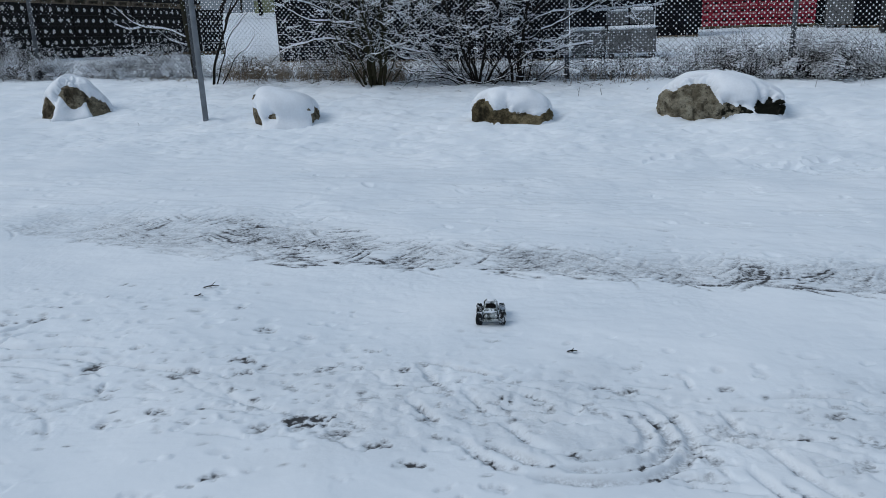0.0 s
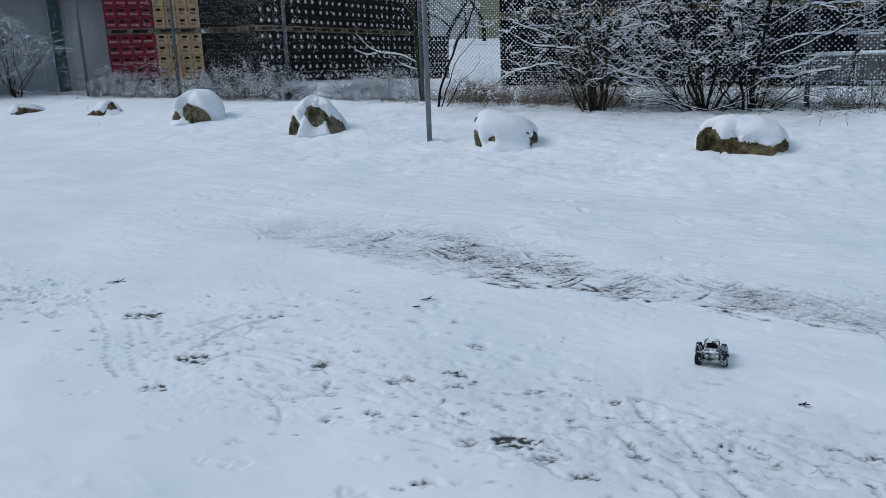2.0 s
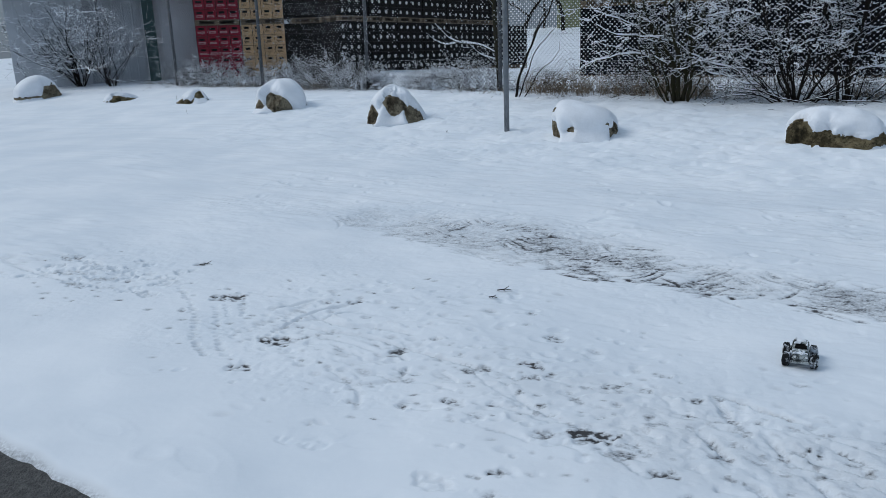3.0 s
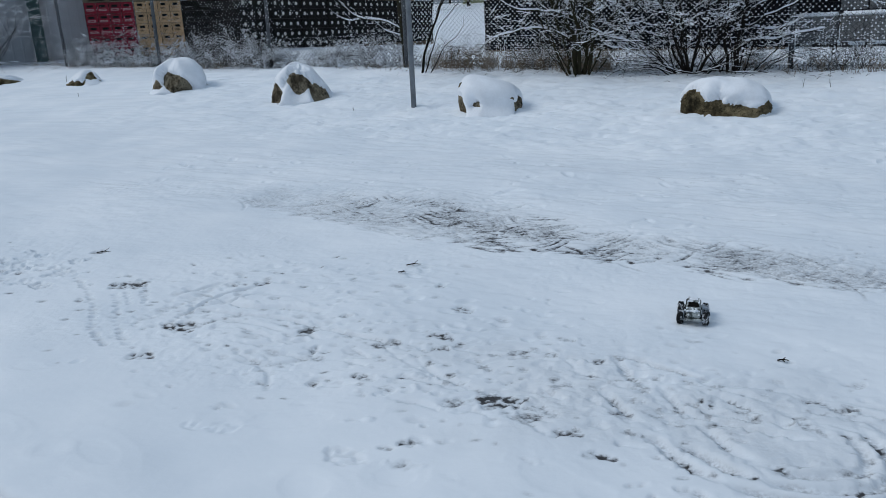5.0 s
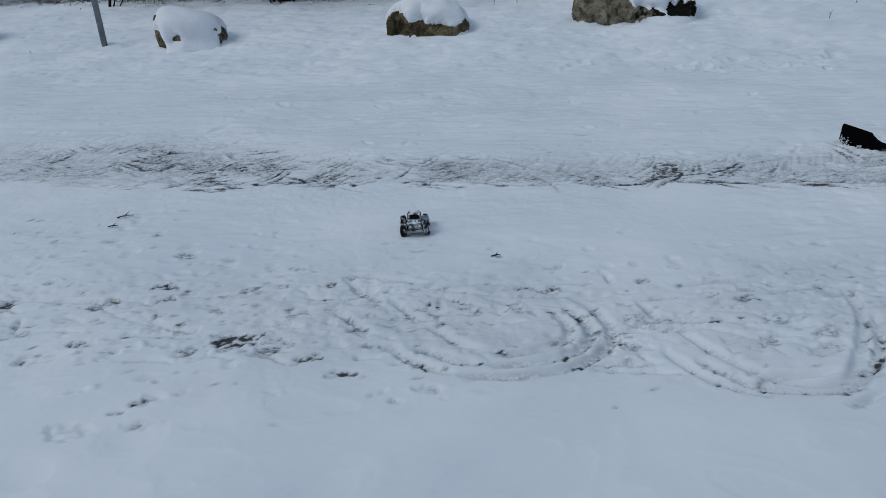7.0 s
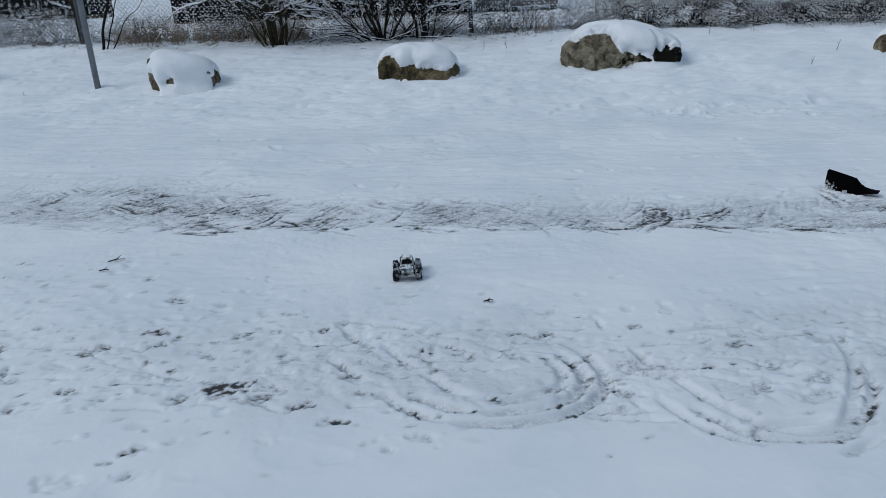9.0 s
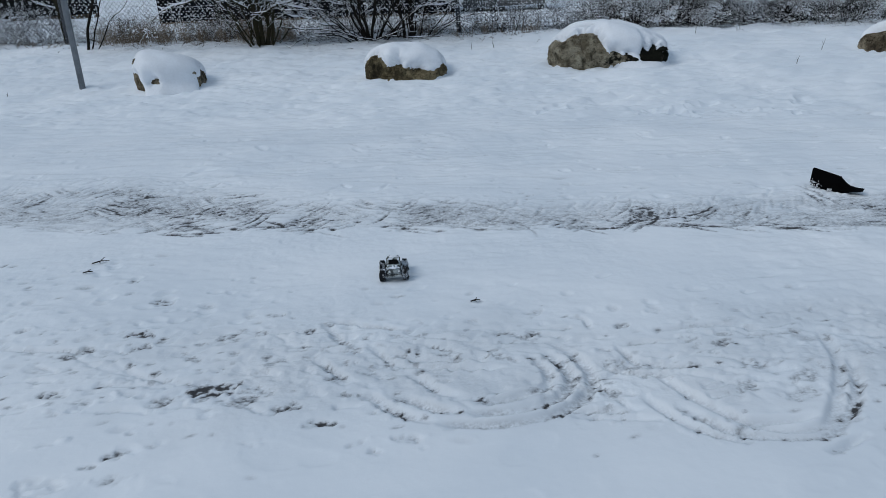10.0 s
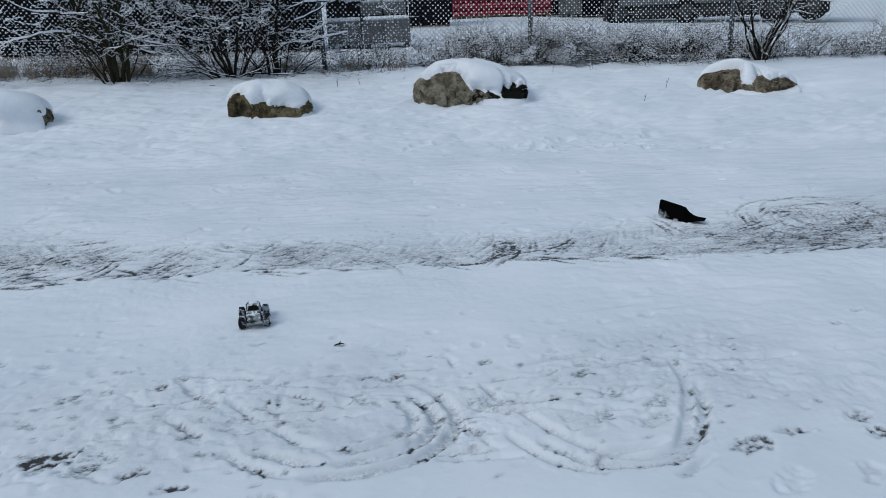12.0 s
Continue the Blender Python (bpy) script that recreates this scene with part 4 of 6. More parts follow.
boulder(-5.14, 10.93, 0.92, 0.80, 1, "rounded pale boulder under an arch of snow",
        ((-0.5, 0.30), (-0.42, 0.36), (-0.25, 0.44), (-0.05, 0.47), (0.15, 0.41), (0.32, 0.27), (0.5, 0.10)),
        ((-0.50, 0.30), (-0.38, 0.29), (-0.31, 0.22), (-0.27, 0.13), (-0.22, 0.30), (-0.16, 0.40), (-0.08, 0.43), (0.02, 0.40), (0.10, 0.34), (0.15, 0.27), (0.22, 0.25), (0.30, 0.20), (0.38, 0.16), (0.43, 0.0)),
        ((-0.50, 0.0), (-0.36, -0.06), (-0.31, 0.04), (-0.27, 0.20), (-0.21, 0.34), (-0.16, 0.26), (-0.11, 0.17), (-0.04, 0.13), (0.05, 0.17), (0.11, 0.24), (0.15, 0.08), (0.20, -0.06), (0.40, -0.06), (0.46, 0.1)), 0.13, boxy=0.72)
boulder(-1.93, 9.80, 0.82, 0.75, 2, "boulder almost wholly hidden under a slab of snow",
        ((-0.41, 0.40), (-0.30, 0.40), (0.0, 0.32), (0.25, 0.25), (0.41, 0.20)),
        ((-0.46, 0.22), (-0.32, 0.17), (-0.27, -0.1), (-0.25, 0.04), (-0.22, 0.12), (-0.14, 0.12), (-0.11, -0.1), (0.30, -0.1), (0.32, 0.16), (0.46, 0.17)),
        ((-0.46, -0.1), (-0.29, -0.1), (-0.25, 0.07), (-0.18, 0.05), (-0.12, 0.08), (-0.06, 0.05), (0.28, 0.05), (0.31, -0.1), (0.46, -0.1)), 0.10, boxy=0.30, hewn=6)
boulder(0.94, 9.37, 0.99, 0.80, 3, "low brown boulder with a thick rounded snow cap",
        ((-0.5, 0.24), (-0.40, 0.28), (-0.1, 0.27), (0.2, 0.25), (0.42, 0.20), (0.5, 0.16)),
        ((-0.50, 0.15), (-0.44, 0.23), (-0.37, 0.28), (-0.28, 0.25), (-0.23, 0.16), (-0.16, 0.14), (-0.06, 0.18), (-0.02, 0.12), (0.08, 0.10), (0.26, 0.08), (0.33, 0.06), (0.40, 0.10), (0.47, 0.18), (0.5, 0.2)),
        ((-0.50, 0.03), (-0.34, 0.0), (-0.16, 0.03), (-0.10, -0.03), (0.30, -0.03), (0.34, 0.02), (0.50, 0.04)), 0.135, mat=MOSS_ROCK, boxy=0.42, hewn=9)
boulder(3.43, 9.15, 1.40, 0.90, 4, "largest boulder, pale grey-brown limestone with mossy edges and a snow cap",
        ((-0.74, 0.28), (-0.62, 0.32), (-0.56, 0.30), (-0.40, 0.37), (-0.1, 0.39), (0.2, 0.35), (0.5, 0.25), (0.66, 0.22), (0.74, 0.20)),
        ((-0.74, 0.27), (-0.64, 0.31), (-0.56, 0.29), (-0.50, 0.30), (-0.40, 0.35), (-0.30, 0.37), (-0.16, 0.37), (-0.11, 0.33), (-0.06, 0.26), (-0.03, 0.19), (0.04, 0.14), (0.12, 0.15), (0.18, 0.10), (0.24, 0.12), (0.30, 0.08), (0.37, 0.07), (0.41, 0.20), (0.46, 0.12), (0.53, 0.20), (0.58, 0.15), (0.69, 0.18), (0.74, 0.26)),
        ((-0.74, 0.0), (-0.40, -0.03), (-0.23, -0.06), (0.04, -0.04), (0.31, 0.02), (0.39, 0.09), (0.45, 0.02), (0.74, 0.04)), 0.14, mat=SLAB_ROCK, boxy=0.26, fine=1.2, hewn=4)
boulder(7.06, 8.42, 1.24, 0.75, 5, "long low dark boulder with a thin slab of snow",
        ((-0.62, 0.20), (-0.54, 0.27), (-0.3, 0.30), (-0.1, 0.28), (0.15, 0.20), (0.4, 0.17), (0.62, 0.15)),
        ((-0.62, 0.16), (-0.55, 0.23), (-0.45, 0.28), (-0.36, 0.25), (-0.27, 0.28), (-0.17, 0.30), (-0.09, 0.26), (-0.06, 0.10), (0.08, 0.07), (0.12, 0.18), (0.19, 0.18), (0.27, 0.13), (0.45, 0.14), (0.52, 0.18), (0.62, 0.15)),
        ((-0.62, -0.02), (-0.20, 0.0), (-0.09, 0.05), (0.05, 0.03), (0.23, 0.0), (0.48, 0.02), (0.62, 0.06)), 0.11, mat=ROCK, boxy=0.5)
boulder(-8.02, 12.05, 0.90, 0.80, 6, "snow-domed boulder showing one brown face",
        ((-0.48, 0.26), (-0.36, 0.36), (-0.1, 0.41), (0.2, 0.43), (0.36, 0.42), (0.48, 0.30)),
        ((-0.48, 0.22), (-0.37, 0.28), (-0.31, 0.06), (-0.27, 0.04), (-0.24, 0.25), (-0.17, 0.31), (-0.07, 0.26), (0.03, 0.23), (0.13, 0.16), (0.19, 0.05), (0.24, -0.05), (0.40, -0.05), (0.44, 0.16), (0.48, 0.18)),
        ((-0.48, 0.05), (-0.33, 0.05), (-0.27, 0.14), (-0.22, 0.03), (-0.02, -0.05), (0.18, -0.03), (0.24, 0.1), (0.42, 0.08), (0.48, 0.02)), 0.13, boxy=0.5)
boulder(-10.75, 12.95, 0.66, 0.5, 7, "small boulder speckled with snow",
        ((-0.33, 0.08), (-0.1, 0.18), (0.1, 0.24), (0.2, 0.22), (0.33, 0.06)),
        ((-0.33, 0.06), (-0.22, 0.10), (-0.18, 0.02), (-0.12, 0.08), (-0.05, 0.0), (0.02, 0.10), (0.06, 0.20), (0.16, 0.24), (0.20, 0.1), (0.33, 0.02)),
        ((-0.33, 0.02), (-0.1, 0.0), (-0.02, 0.02), (0.02, 0.13), (0.10, 0.10), (0.2, 0.12), (0.33, 0.05)), 0.06, mat=MOSS_ROCK, boxy=0.7, fine=0.6)
boulder(-13.15, 13.45, 0.78, 0.5, 8, "small flat boulder showing a dark edge",
        ((-0.39, 0.14), (-0.2, 0.16), (0.1, 0.14), (0.39, 0.07)),
        ((-0.39, 0.02), (-0.22, 0.03), (-0.18, 0.15), (0.0, 0.12), (0.2, 0.08), (0.36, 0.06)),
        ((-0.39, 0.06), (-0.22, 0.02), (-0.18, -0.02), (0.3, -0.01), (0.36, 0.04)), 0.08, mat=MOSS_ROCK, boxy=0.5, fine=0.6)
boulder(-16.6, 14.2, 1.05, 0.9, 9, "snow-domed boulder with a bare grey flank",
        ((-0.5, 0.3), (0.0, 0.45), (0.4, 0.42), (0.52, 0.3)),
        ((-0.52, 0.05), (0.1, 0.08), (0.16, 0.30), (0.40, 0.34), (0.52, 0.28)),
        ((-0.52, 0.03), (0.1, 0.05), (0.2, -0.03), (0.52, -0.03)), 0.15, boxy=0.55, fine=0.6)

# ---- lone steel pole on the verge ----
pole = tagged(empty("steel_pole", -3.04, 9.98, on_snow(-3.04, 9.98)), "plain galvanised steel pole standing in the snow", "pole")
bm = bmesh.new()
add_tube(bm, (0, 0, -0.3), (0, 0, 3.2), 0.036, 0.036, 20)
part("tube", bm, ZINC, pole, smooth=True)
bm = bmesh.new()
add_tube(bm, (0, 0, 3.19), (0, 0, 3.23), 0.039, 0.034, 20)
part("cap", bm, DARK_STEEL, pole)

# ---- chain-link fence ----
FX0, POST = 2.05, 3.12      # a post's place along x, and the spacing in x
fence = tagged(empty("chain_link_fence", 0, 0, 0), "tall galvanised chain-link fence with snow caught in its mesh", "fence")
bm = bmesh.new()
add_tube(bm, (0, 0, -0.3), (0, 0, 2.55), 0.036, 0.036, 12)
add_tube(bm, (0, 0, 2.55), (0, 0, 2.58), 0.040, 0.02, 12)
post = part("post", bm, POST_STEEL, fence, smooth=True)
posts = [FX0 + POST * k for k in range(-7, 5)]
for k, x in enumerate(posts):
    ob = post if k == 0 else new("post", post.data)
    ob.parent = fence
    y = FENCE_S - SLANT * x
    ob.matrix_basis = pose(x, y, ground_at(x, y), rng.uniform(-0.5, 0.5), rng.uniform(-0.9, 0.9), 0)


def fence_place(u, h):
    """A place on the mesh: metres along the fence from its left end, and height."""
    c = 1 / math.hypot(1, SLANT)
    x = posts[0] + u * c
    y = FENCE_S - SLANT * x - 0.045
    return x, y, ground_at(x, y) + h


def wire_mesh():
    pitch, tall, r = 0.078, 2.45, 0.0021
    long = (posts[-1] - posts[0]) * math.hypot(1, SLANT)
    verts, faces = [], []
    rows = int(tall / (pitch / 2))
    c = 1 / math.hypot(1, SLANT)
    for k in range(int(long / pitch)):
        base = None
        for q in range(rows + 1):
            u = pitch * (k + (0.5 if q % 2 else 0.0))
            sag = 0.008 * noise.noise(Vector((u * 0.8, q * 0.1, 2.0)))
            x, y, z = fence_place(u, 0.03 + q * pitch / 2 + sag)
            off = 0.002 if q % 2 else -0.002
            n = len(verts)
            verts += [(x + r * c, y + off - r * SLANT, z), (x - r * c, y + off, z + r), (x - r * c, y + off, z - r)]
            if base is not None:
                for s in range(3):
                    faces.append((base + s, base + (s + 1) % 3, n + (s + 1) % 3, n + s))
            base = n
        # the wire's other half of each diamond
        base = None
        for q in range(rows + 1):
            u = pitch * (k + (0.5 if q % 2 else 1.0))
            x, y, z = fence_place(u, 0.03 + q * pitch / 2)
            n = len(verts)
            verts += [(x + r * c, y - r * SLANT, z), (x - r * c, y, z + r), (x - r * c, y, z - r)]
            if base is not None:
                for s in range(3):
                    faces.append((base + s, base + (s + 1) % 3, n + (s + 1) % 3, n + s))
            base = n
    mesh_object("wire_mesh", verts, faces, WIRE, fence)
    # snow that hangs in the crossings
    verts, faces = [], []
    for k in range(int(long / pitch)):
        for q in range(2, rows):
            u = pitch * (k + (0.5 if q % 2 else 0.0))
            h = 0.03 + q * pitch / 2
            x, y, z = fence_place(u, h)
            keep = (0.95 if x > -4.0 else 0.16 if x > -10.0 else 0.02) + 0.5 * noise.noise(Vector((u * 6, h * 6, 1.0))) + 0.55 * noise.noise(Vector((u * 0.45, h * 0.9, 7.0))) + 0.16 * min(1.0, h)
            if rng.random() > keep:
                continue
            s = rng.uniform(0.0095, 0.0165) * (1.0 if x > -4.0 else 0.75)
            n = len(verts)
            verts += [(x - s, y, z), (x + s, y, z), (x, y - s, z), (x, y + s, z), (x, y, z + s * 1.5), (x, y, z - s * 0.6)]
            faces += [(n, n + 2, n + 4), (n + 2, n + 1, n + 4), (n + 1, n + 3, n + 4), (n + 3, n, n + 4), (n + 2, n, n + 5), (n + 1, n + 2, n + 5), (n + 3, n + 1, n + 5), (n, n + 3, n + 5)]
    mesh_object("snow_in_mesh", verts, faces, SNOW, fence, label="specks of snow caught on the wire")
    tagged(bpy.data.objects["snow_in_mesh"], kind="stuff")
    for h in (0.06, 1.0, 2.0, 2.46):
        bm = bmesh.new()
        for a, b in zip(posts, posts[1:]):
            ya, yb = FENCE_S - SLANT * a - 0.04, FENCE_S - SLANT * b - 0.04
            add_tube(bm, (a, ya, ground_at(a, ya) + h), (b, yb, ground_at(b, yb) + h), 0.0017, 0.0017, 4)
        part("tension_wire", bm, WIRE, fence)


wire_mesh()


# ---- bare trees and shrubs with snow lying on the branches ----
class Wood:
    """Gathers tubes for branches and ridges for the snow on them."""

    def __init__(self):
        self.v, self.f, self.sv, self.sf = [], [], [], []

    def tube(self, pts, radii, snow=0.0, sides=5):
        base = None
        for k, p in enumerate(pts):
            d = (pts[min(k + 1, len(pts) - 1)] - pts[max(k - 1, 0)]).normalized()
            side = d.cross(Vector((0.3, 0.1, 1))).normalized()
            up = side.cross(d).normalized()
            n = len(self.v)
            s = sides if radii[0] > 0.006 else 3
            for q in range(s):
                a = 2 * math.pi * q / s
                self.v.append(p + (side * math.cos(a) + up * math.sin(a)) * radii[k])
            if base is not None:
                for q in range(s):
                    self.f.append((base + q, base + (q + 1) % s, n + (q + 1) % s, n + q))
            base = n
        if not snow:
            return
        base = None
        for k, p in enumerate(pts):
            d = (pts[min(k + 1, len(pts) - 1)] - pts[max(k - 1, 0)]).normalized()
            lie = 1.0 - abs(d.z) ** 1.5
            amount = snow * lie * (0.35 + 0.8 * rng.random())
            if lie < 0.25 or rng.random() < 0.17:
                base = None
                continue
            side = Vector((-d.y, d.x, 0))
            side = side.normalized() if side.length > 1e-4 else Vector((1, 0, 0))
            w, h = radii[k] * 1.1 + amount * 0.55, amount
            n = len(self.sv)
            c = p + Vector((0, 0, radii[k] * 0.35))
            self.sv += [c - side * w, c - side * w * 0.22 + Vector((0, 0, h * 0.9)), c + side * w * 0.22 + Vector((0, 0, h * 0.95)), c + side * w]
            if base is not None:
                self.sf += [(base, base + 1, n + 1, n), (base + 1, base + 2, n + 2, n + 1), (base + 2, base + 3, n + 3, n + 2), (base + 3, base, n, n + 3)]
            base = n

    def ridge(self, pts, radii, depth):
        """An unbroken ridge of snow along one limb."""
        base = None
        for k, p in enumerate(pts):
            d = (pts[min(k + 1, len(pts) - 1)] - pts[max(k - 1, 0)]).normalized()
            side = Vector((-d.y, d.x, 0)).normalized() if abs(d.z) < 0.99 else Vector((0, 1, 0))
            h = depth * (1.15 - abs(d.z)) * rng.uniform(0.75, 1.1)
            w, c, n = radii[k] * 1.05, p + Vector((0, 0, radii[k] * 0.3)), len(self.sv)
            self.sv += [c - side * w, c - side * w * 0.3 + Vector((0, 0, h)), c + side * w * 0.3 + Vector((0, 0, h)), c + side * w]
            if base is not None:
                self.sf += [(base, base + 1, n + 1, n), (base + 1, base + 2, n + 2, n + 1), (base + 2, base + 3, n + 3, n + 2), (base + 3, base, n, n + 3)]
            base = n

    def grow(self, start, way, length, radius, depth, snow, wander=0.35, droop=0.0, twigs=3, reach=0.62):
        n = max(5, int(length / 0.065))
        pts, radii, p, d = [start], [radius], start.copy(), way.normalized()
        turns = []
        for k in range(n):
            d = (d + Vector((rng.gauss(0, wander), rng.gauss(0, wander), rng.gauss(0, wander) - droop)) * (0.24 if radius > 0.011 or rng.random() < 0.62 else 0.62)).normalized()
            p = p + d * length / n
            pts.append(p.copy())
            radii.append(max(0.0013, radius * (1 - 0.72 * (k + 1) / n)))
            turns.append(d.copy())
        self.tube(pts, radii, snow)
        if depth <= 0:
            return
        for k in range(twigs):
            i = int(n * rng.uniform(0.22, 0.98))
            i = min(i, n - 1)
            d = turns[i]
            side = Vector((rng.gauss(0, 1), rng.gauss(0, 1), rng.gauss(0.15, 0.6))).normalized()
            self.grow(pts[i + 1], d * rng.uniform(0.35, 0.9) + side * rng.uniform(0.5, 0.95), length * reach * rng.uniform(0.55, 1.1), max(0.0014, radii[i + 1] * 0.62), depth - 1, snow * 0.85,
                      wander * 1.1, droop, twigs, reach)

    def finish(self, thing, mat, stem_name="crown", snow_label="white snow along the branches"):
        mesh_object(stem_name, self.v, self.f, mat, thing)
        if self.sv:
            tagged(mesh_object("snow", self.sv, self.sf, SNOW, thing, label=snow_label), kind="stuff")


def plant(name, x, y, label, category, stems, mat=BARK, group=""):
    """stems: (lean x, lean y, rise, length, radius, depth, snow, twigs)."""
    thing = tagged(empty(name, x, y, on_snow(x, y) - 0.05), label, category, group)
    wood = Wood()
    for lx, ly, up, length, radius, depth, snow, twigs in stems:
        wood.grow(Vector((lx * 0.12 + rng.gauss(0, 0.03), ly * 0.12 + rng.gauss(0, 0.03), 0)), Vector((lx, ly, up)), length, radius, depth, snow, twigs=twigs)
    wood.finish(thing, mat)
    return thing


# young tree beside the pole, with one long snowy limb
tree = tagged(empty("young_tree", -4.31, 13.85, on_snow(-4.31, 13.85) - 0.05), "slim bare young tree with snowy limbs by the fence", "tree")
w = Wood()
trunk = [Vector((0, 0, 0)), Vector((-0.03, 0, 0.5)), Vector((-0.07, 0, 1.1)), Vector((-0.10, 0, 1.8)), Vector((-0.12, 0, 2.6)), Vector((-0.1, 0, 3.5))]
w.tube(trunk, [0.048, 0.045, 0.042, 0.038, 0.032, 0.022], 0.0, 8)
for spots, r in ((((-0.05, 0.74), (-0.38, 0.90), (-0.78, 0.96), (-1.00, 1.06), (-1.15, 1.20), (-1.28, 1.34)), 0.024),
                 (((-0.09, 1.60), (-0.42, 1.95), (-0.78, 2.22), (-1.15, 2.75)), 0.030), (((-0.11, 2.10), (-0.5, 2.5), (-0.9, 3.1)), 0.026),
                 (((-0.08, 1.45), (0.15, 1.72), (0.40, 1.98), (0.62, 2.4)), 0.020), (((-0.10, 1.95), (0.25, 2.3), (0.5, 2.8)), 0.020), (((-0.04, 0.62), (-0.35, 0.72), (-0.62, 0.95)), 0.009),
                 (((-0.85, 0.96), (-1.08, 0.94), (-1.32, 1.04)), 0.009), (((-0.78, 2.22), (-1.1, 2.15), (-1.4, 2.4)), 0.010)):
    line = [Vector((p.x, rng.gauss(0, 0.008), p.y)) for p in curve_points(spots, 0.07)] + [Vector((spots[-1][0], 0, spots[-1][1]))]
    w.tube(line, [r * (1 - 0.6 * k / len(line)) for k in range(len(line))], 0.0, 6)
    w.ridge(line, [r * (1 - 0.5 * k / len(line)) for k in range(len(line))], 0.040)
    for k in range(3):
        q = rng.randint(len(line) // 3, len(line) - 1)
        w.grow(line[q], Vector((rng.gauss(-0.5, 0.4), rng.gauss(0, 0.3), rng.gauss(0.5, 0.3))), rng.uniform(0.2, 0.5), r * 0.35, 1, 0.014, 0.3, 0.0, 2, 0.5)
w.finish(tree, GREEN_BARK, "trunk")
plant("sapling", -3.60, 12.62, "thin dark leaning sapling by the fence", "sapling",
      [(0.12, 0, 1, 2.6, 0.024, 1, 0.0, 2), (0.30, 0, 0.9, 1.5, 0.012, 0, 0.0, 1), (0.55, 0, 0.8, 1.2, 0.010, 0, 0.008, 1)])

# bushes at the fence: crooked limbs from one foot, each with a tangle of snowy twigs
def shrub(x, y, label, limbs, mat, shoots=0, snow=0.0185, step=0.10, long=0.46, thick=0.030):
    """limbs: (radius, places across and up from the foot)."""
    thing = tagged(empty("bush", x, y, on_snow(x, y) - 0.05), label, "bush", "bushes at the fence")
    w = Wood()
    for r, spots in limbs:
        if spots[-1][1] >= 1.9:      # unseen tops, added to tall stems to shade the snow below
            spots = spots + ((spots[-1][0] * 1.25, spots[-1][1] + 1.3),)
        drift = rng.uniform(-0.5, 0.3)
        line = [Vector((p.x, 0, p.y)) for p in curve_points(spots, 0.06)] + [Vector((spots[-1][0], 0, spots[-1][1]))]
        n = len(line)
        for k, p in enumerate(line):
            p.x += 0.035 * noise.noise(Vector((k * 0.35, r * 900, x)))
            p.z += 0.035 * noise.noise(Vector((k * 0.35, r * 900, x + 5)))
            p.y = drift * k / n * min(1.0, p.z) + 0.05 * noise.noise(Vector((k * 0.3, r * 700, y)))
        radii = [r * (1 - 0.72 * k / n) for k in range(n)]
        w.tube(line, radii, 0.0, 6)
        flat = [k for k in range(1, n) if abs((line[k] - line[k - 1]).normalized().z) < 0.93]
        if len(flat) > 4:
            run = line[flat[0]:flat[-1] + 1]
            w.ridge(run, radii[flat[0]:flat[-1] + 1], thick)
        for q in range(int(0.72 * n * 0.06 / step)):
            k = min(n - 1, int(n * rng.uniform(0.16, 1.0)))
            if line[k].z < 0.35 and rng.random() < 0.8:
                continue
            d = (line[k] - line[k - 1]).normalized()
            side = Vector((rng.gauss(0, 0.8), rng.gauss(-0.1, 0.5), rng.gauss(0.55, 0.5))).normalized()
            w.grow(line[k], d * 0.55 + side, long * rng.uniform(0.45, 1.3), max(0.0038, radii[k] * 0.40), 1, snow, 1.1, 0.0, 7, 0.58)
    for k in range(shoots):
        lean = rng.gauss(0, 0.55)
        w.grow(Vector((lean * 0.25, rng.gauss(0, 0.07), 0)), Vector((lean, rng.gauss(-0.1, 0.2), 1)), rng.uniform(0.9, 2.1), rng.uniform(0.006, 0.013), 1, snow * 0.7, 0.30, 0.0, 3, 0.4)
    w.finish(thing, mat)
    return thing


shrub(-0.93, 11.85, "dense bare bush with greenish mossy stems, laden with snow", (
    (0.034, ((-0.06, 0), (-0.10, 0.6), (-0.40, 1.1), (-0.85, 1.65), (-1.1, 2.2))), (0.034, ((0.0, 0), (-0.02, 0.7), (-0.18, 1.3), (-0.3, 2.3))), (0.030, ((0.07, 0), (0.14, 0.7), (0.38, 1.3), (0.7, 2.0))),
    (0.020, ((0.08, 0.4), (0.45, 0.85), (0.80, 1.05), (1.2, 1.35))), (0.020, ((-0.10, 0.55), (-0.50, 0.74), (-1.00, 0.72), (-1.40, 0.60), (-1.60, 0.38))), (0.020, ((-0.08, 0.6), (-0.65, 1.15), (-1.25, 1.40))),
    (0.020, ((0.02, 0.8), (0.40, 1.4), (0.95, 1.65))), (0.026, ((-0.12, 0), (-0.22, 0.5), (-0.5, 1.3), (-0.6, 2.1))), (0.024, ((0.12, 0), (0.20, 0.6), (0.10, 1.3), (0.2, 2.2))),
    (0.016, ((0.05, 0.5), (0.3, 0.6), (0.55, 0.68))), (0.016, ((-0.1, 0.9), (-0.5, 1.0), (-0.9, 1.05), (-1.2, 1.2)))), GREEN_BARK, 14, step=0.076)
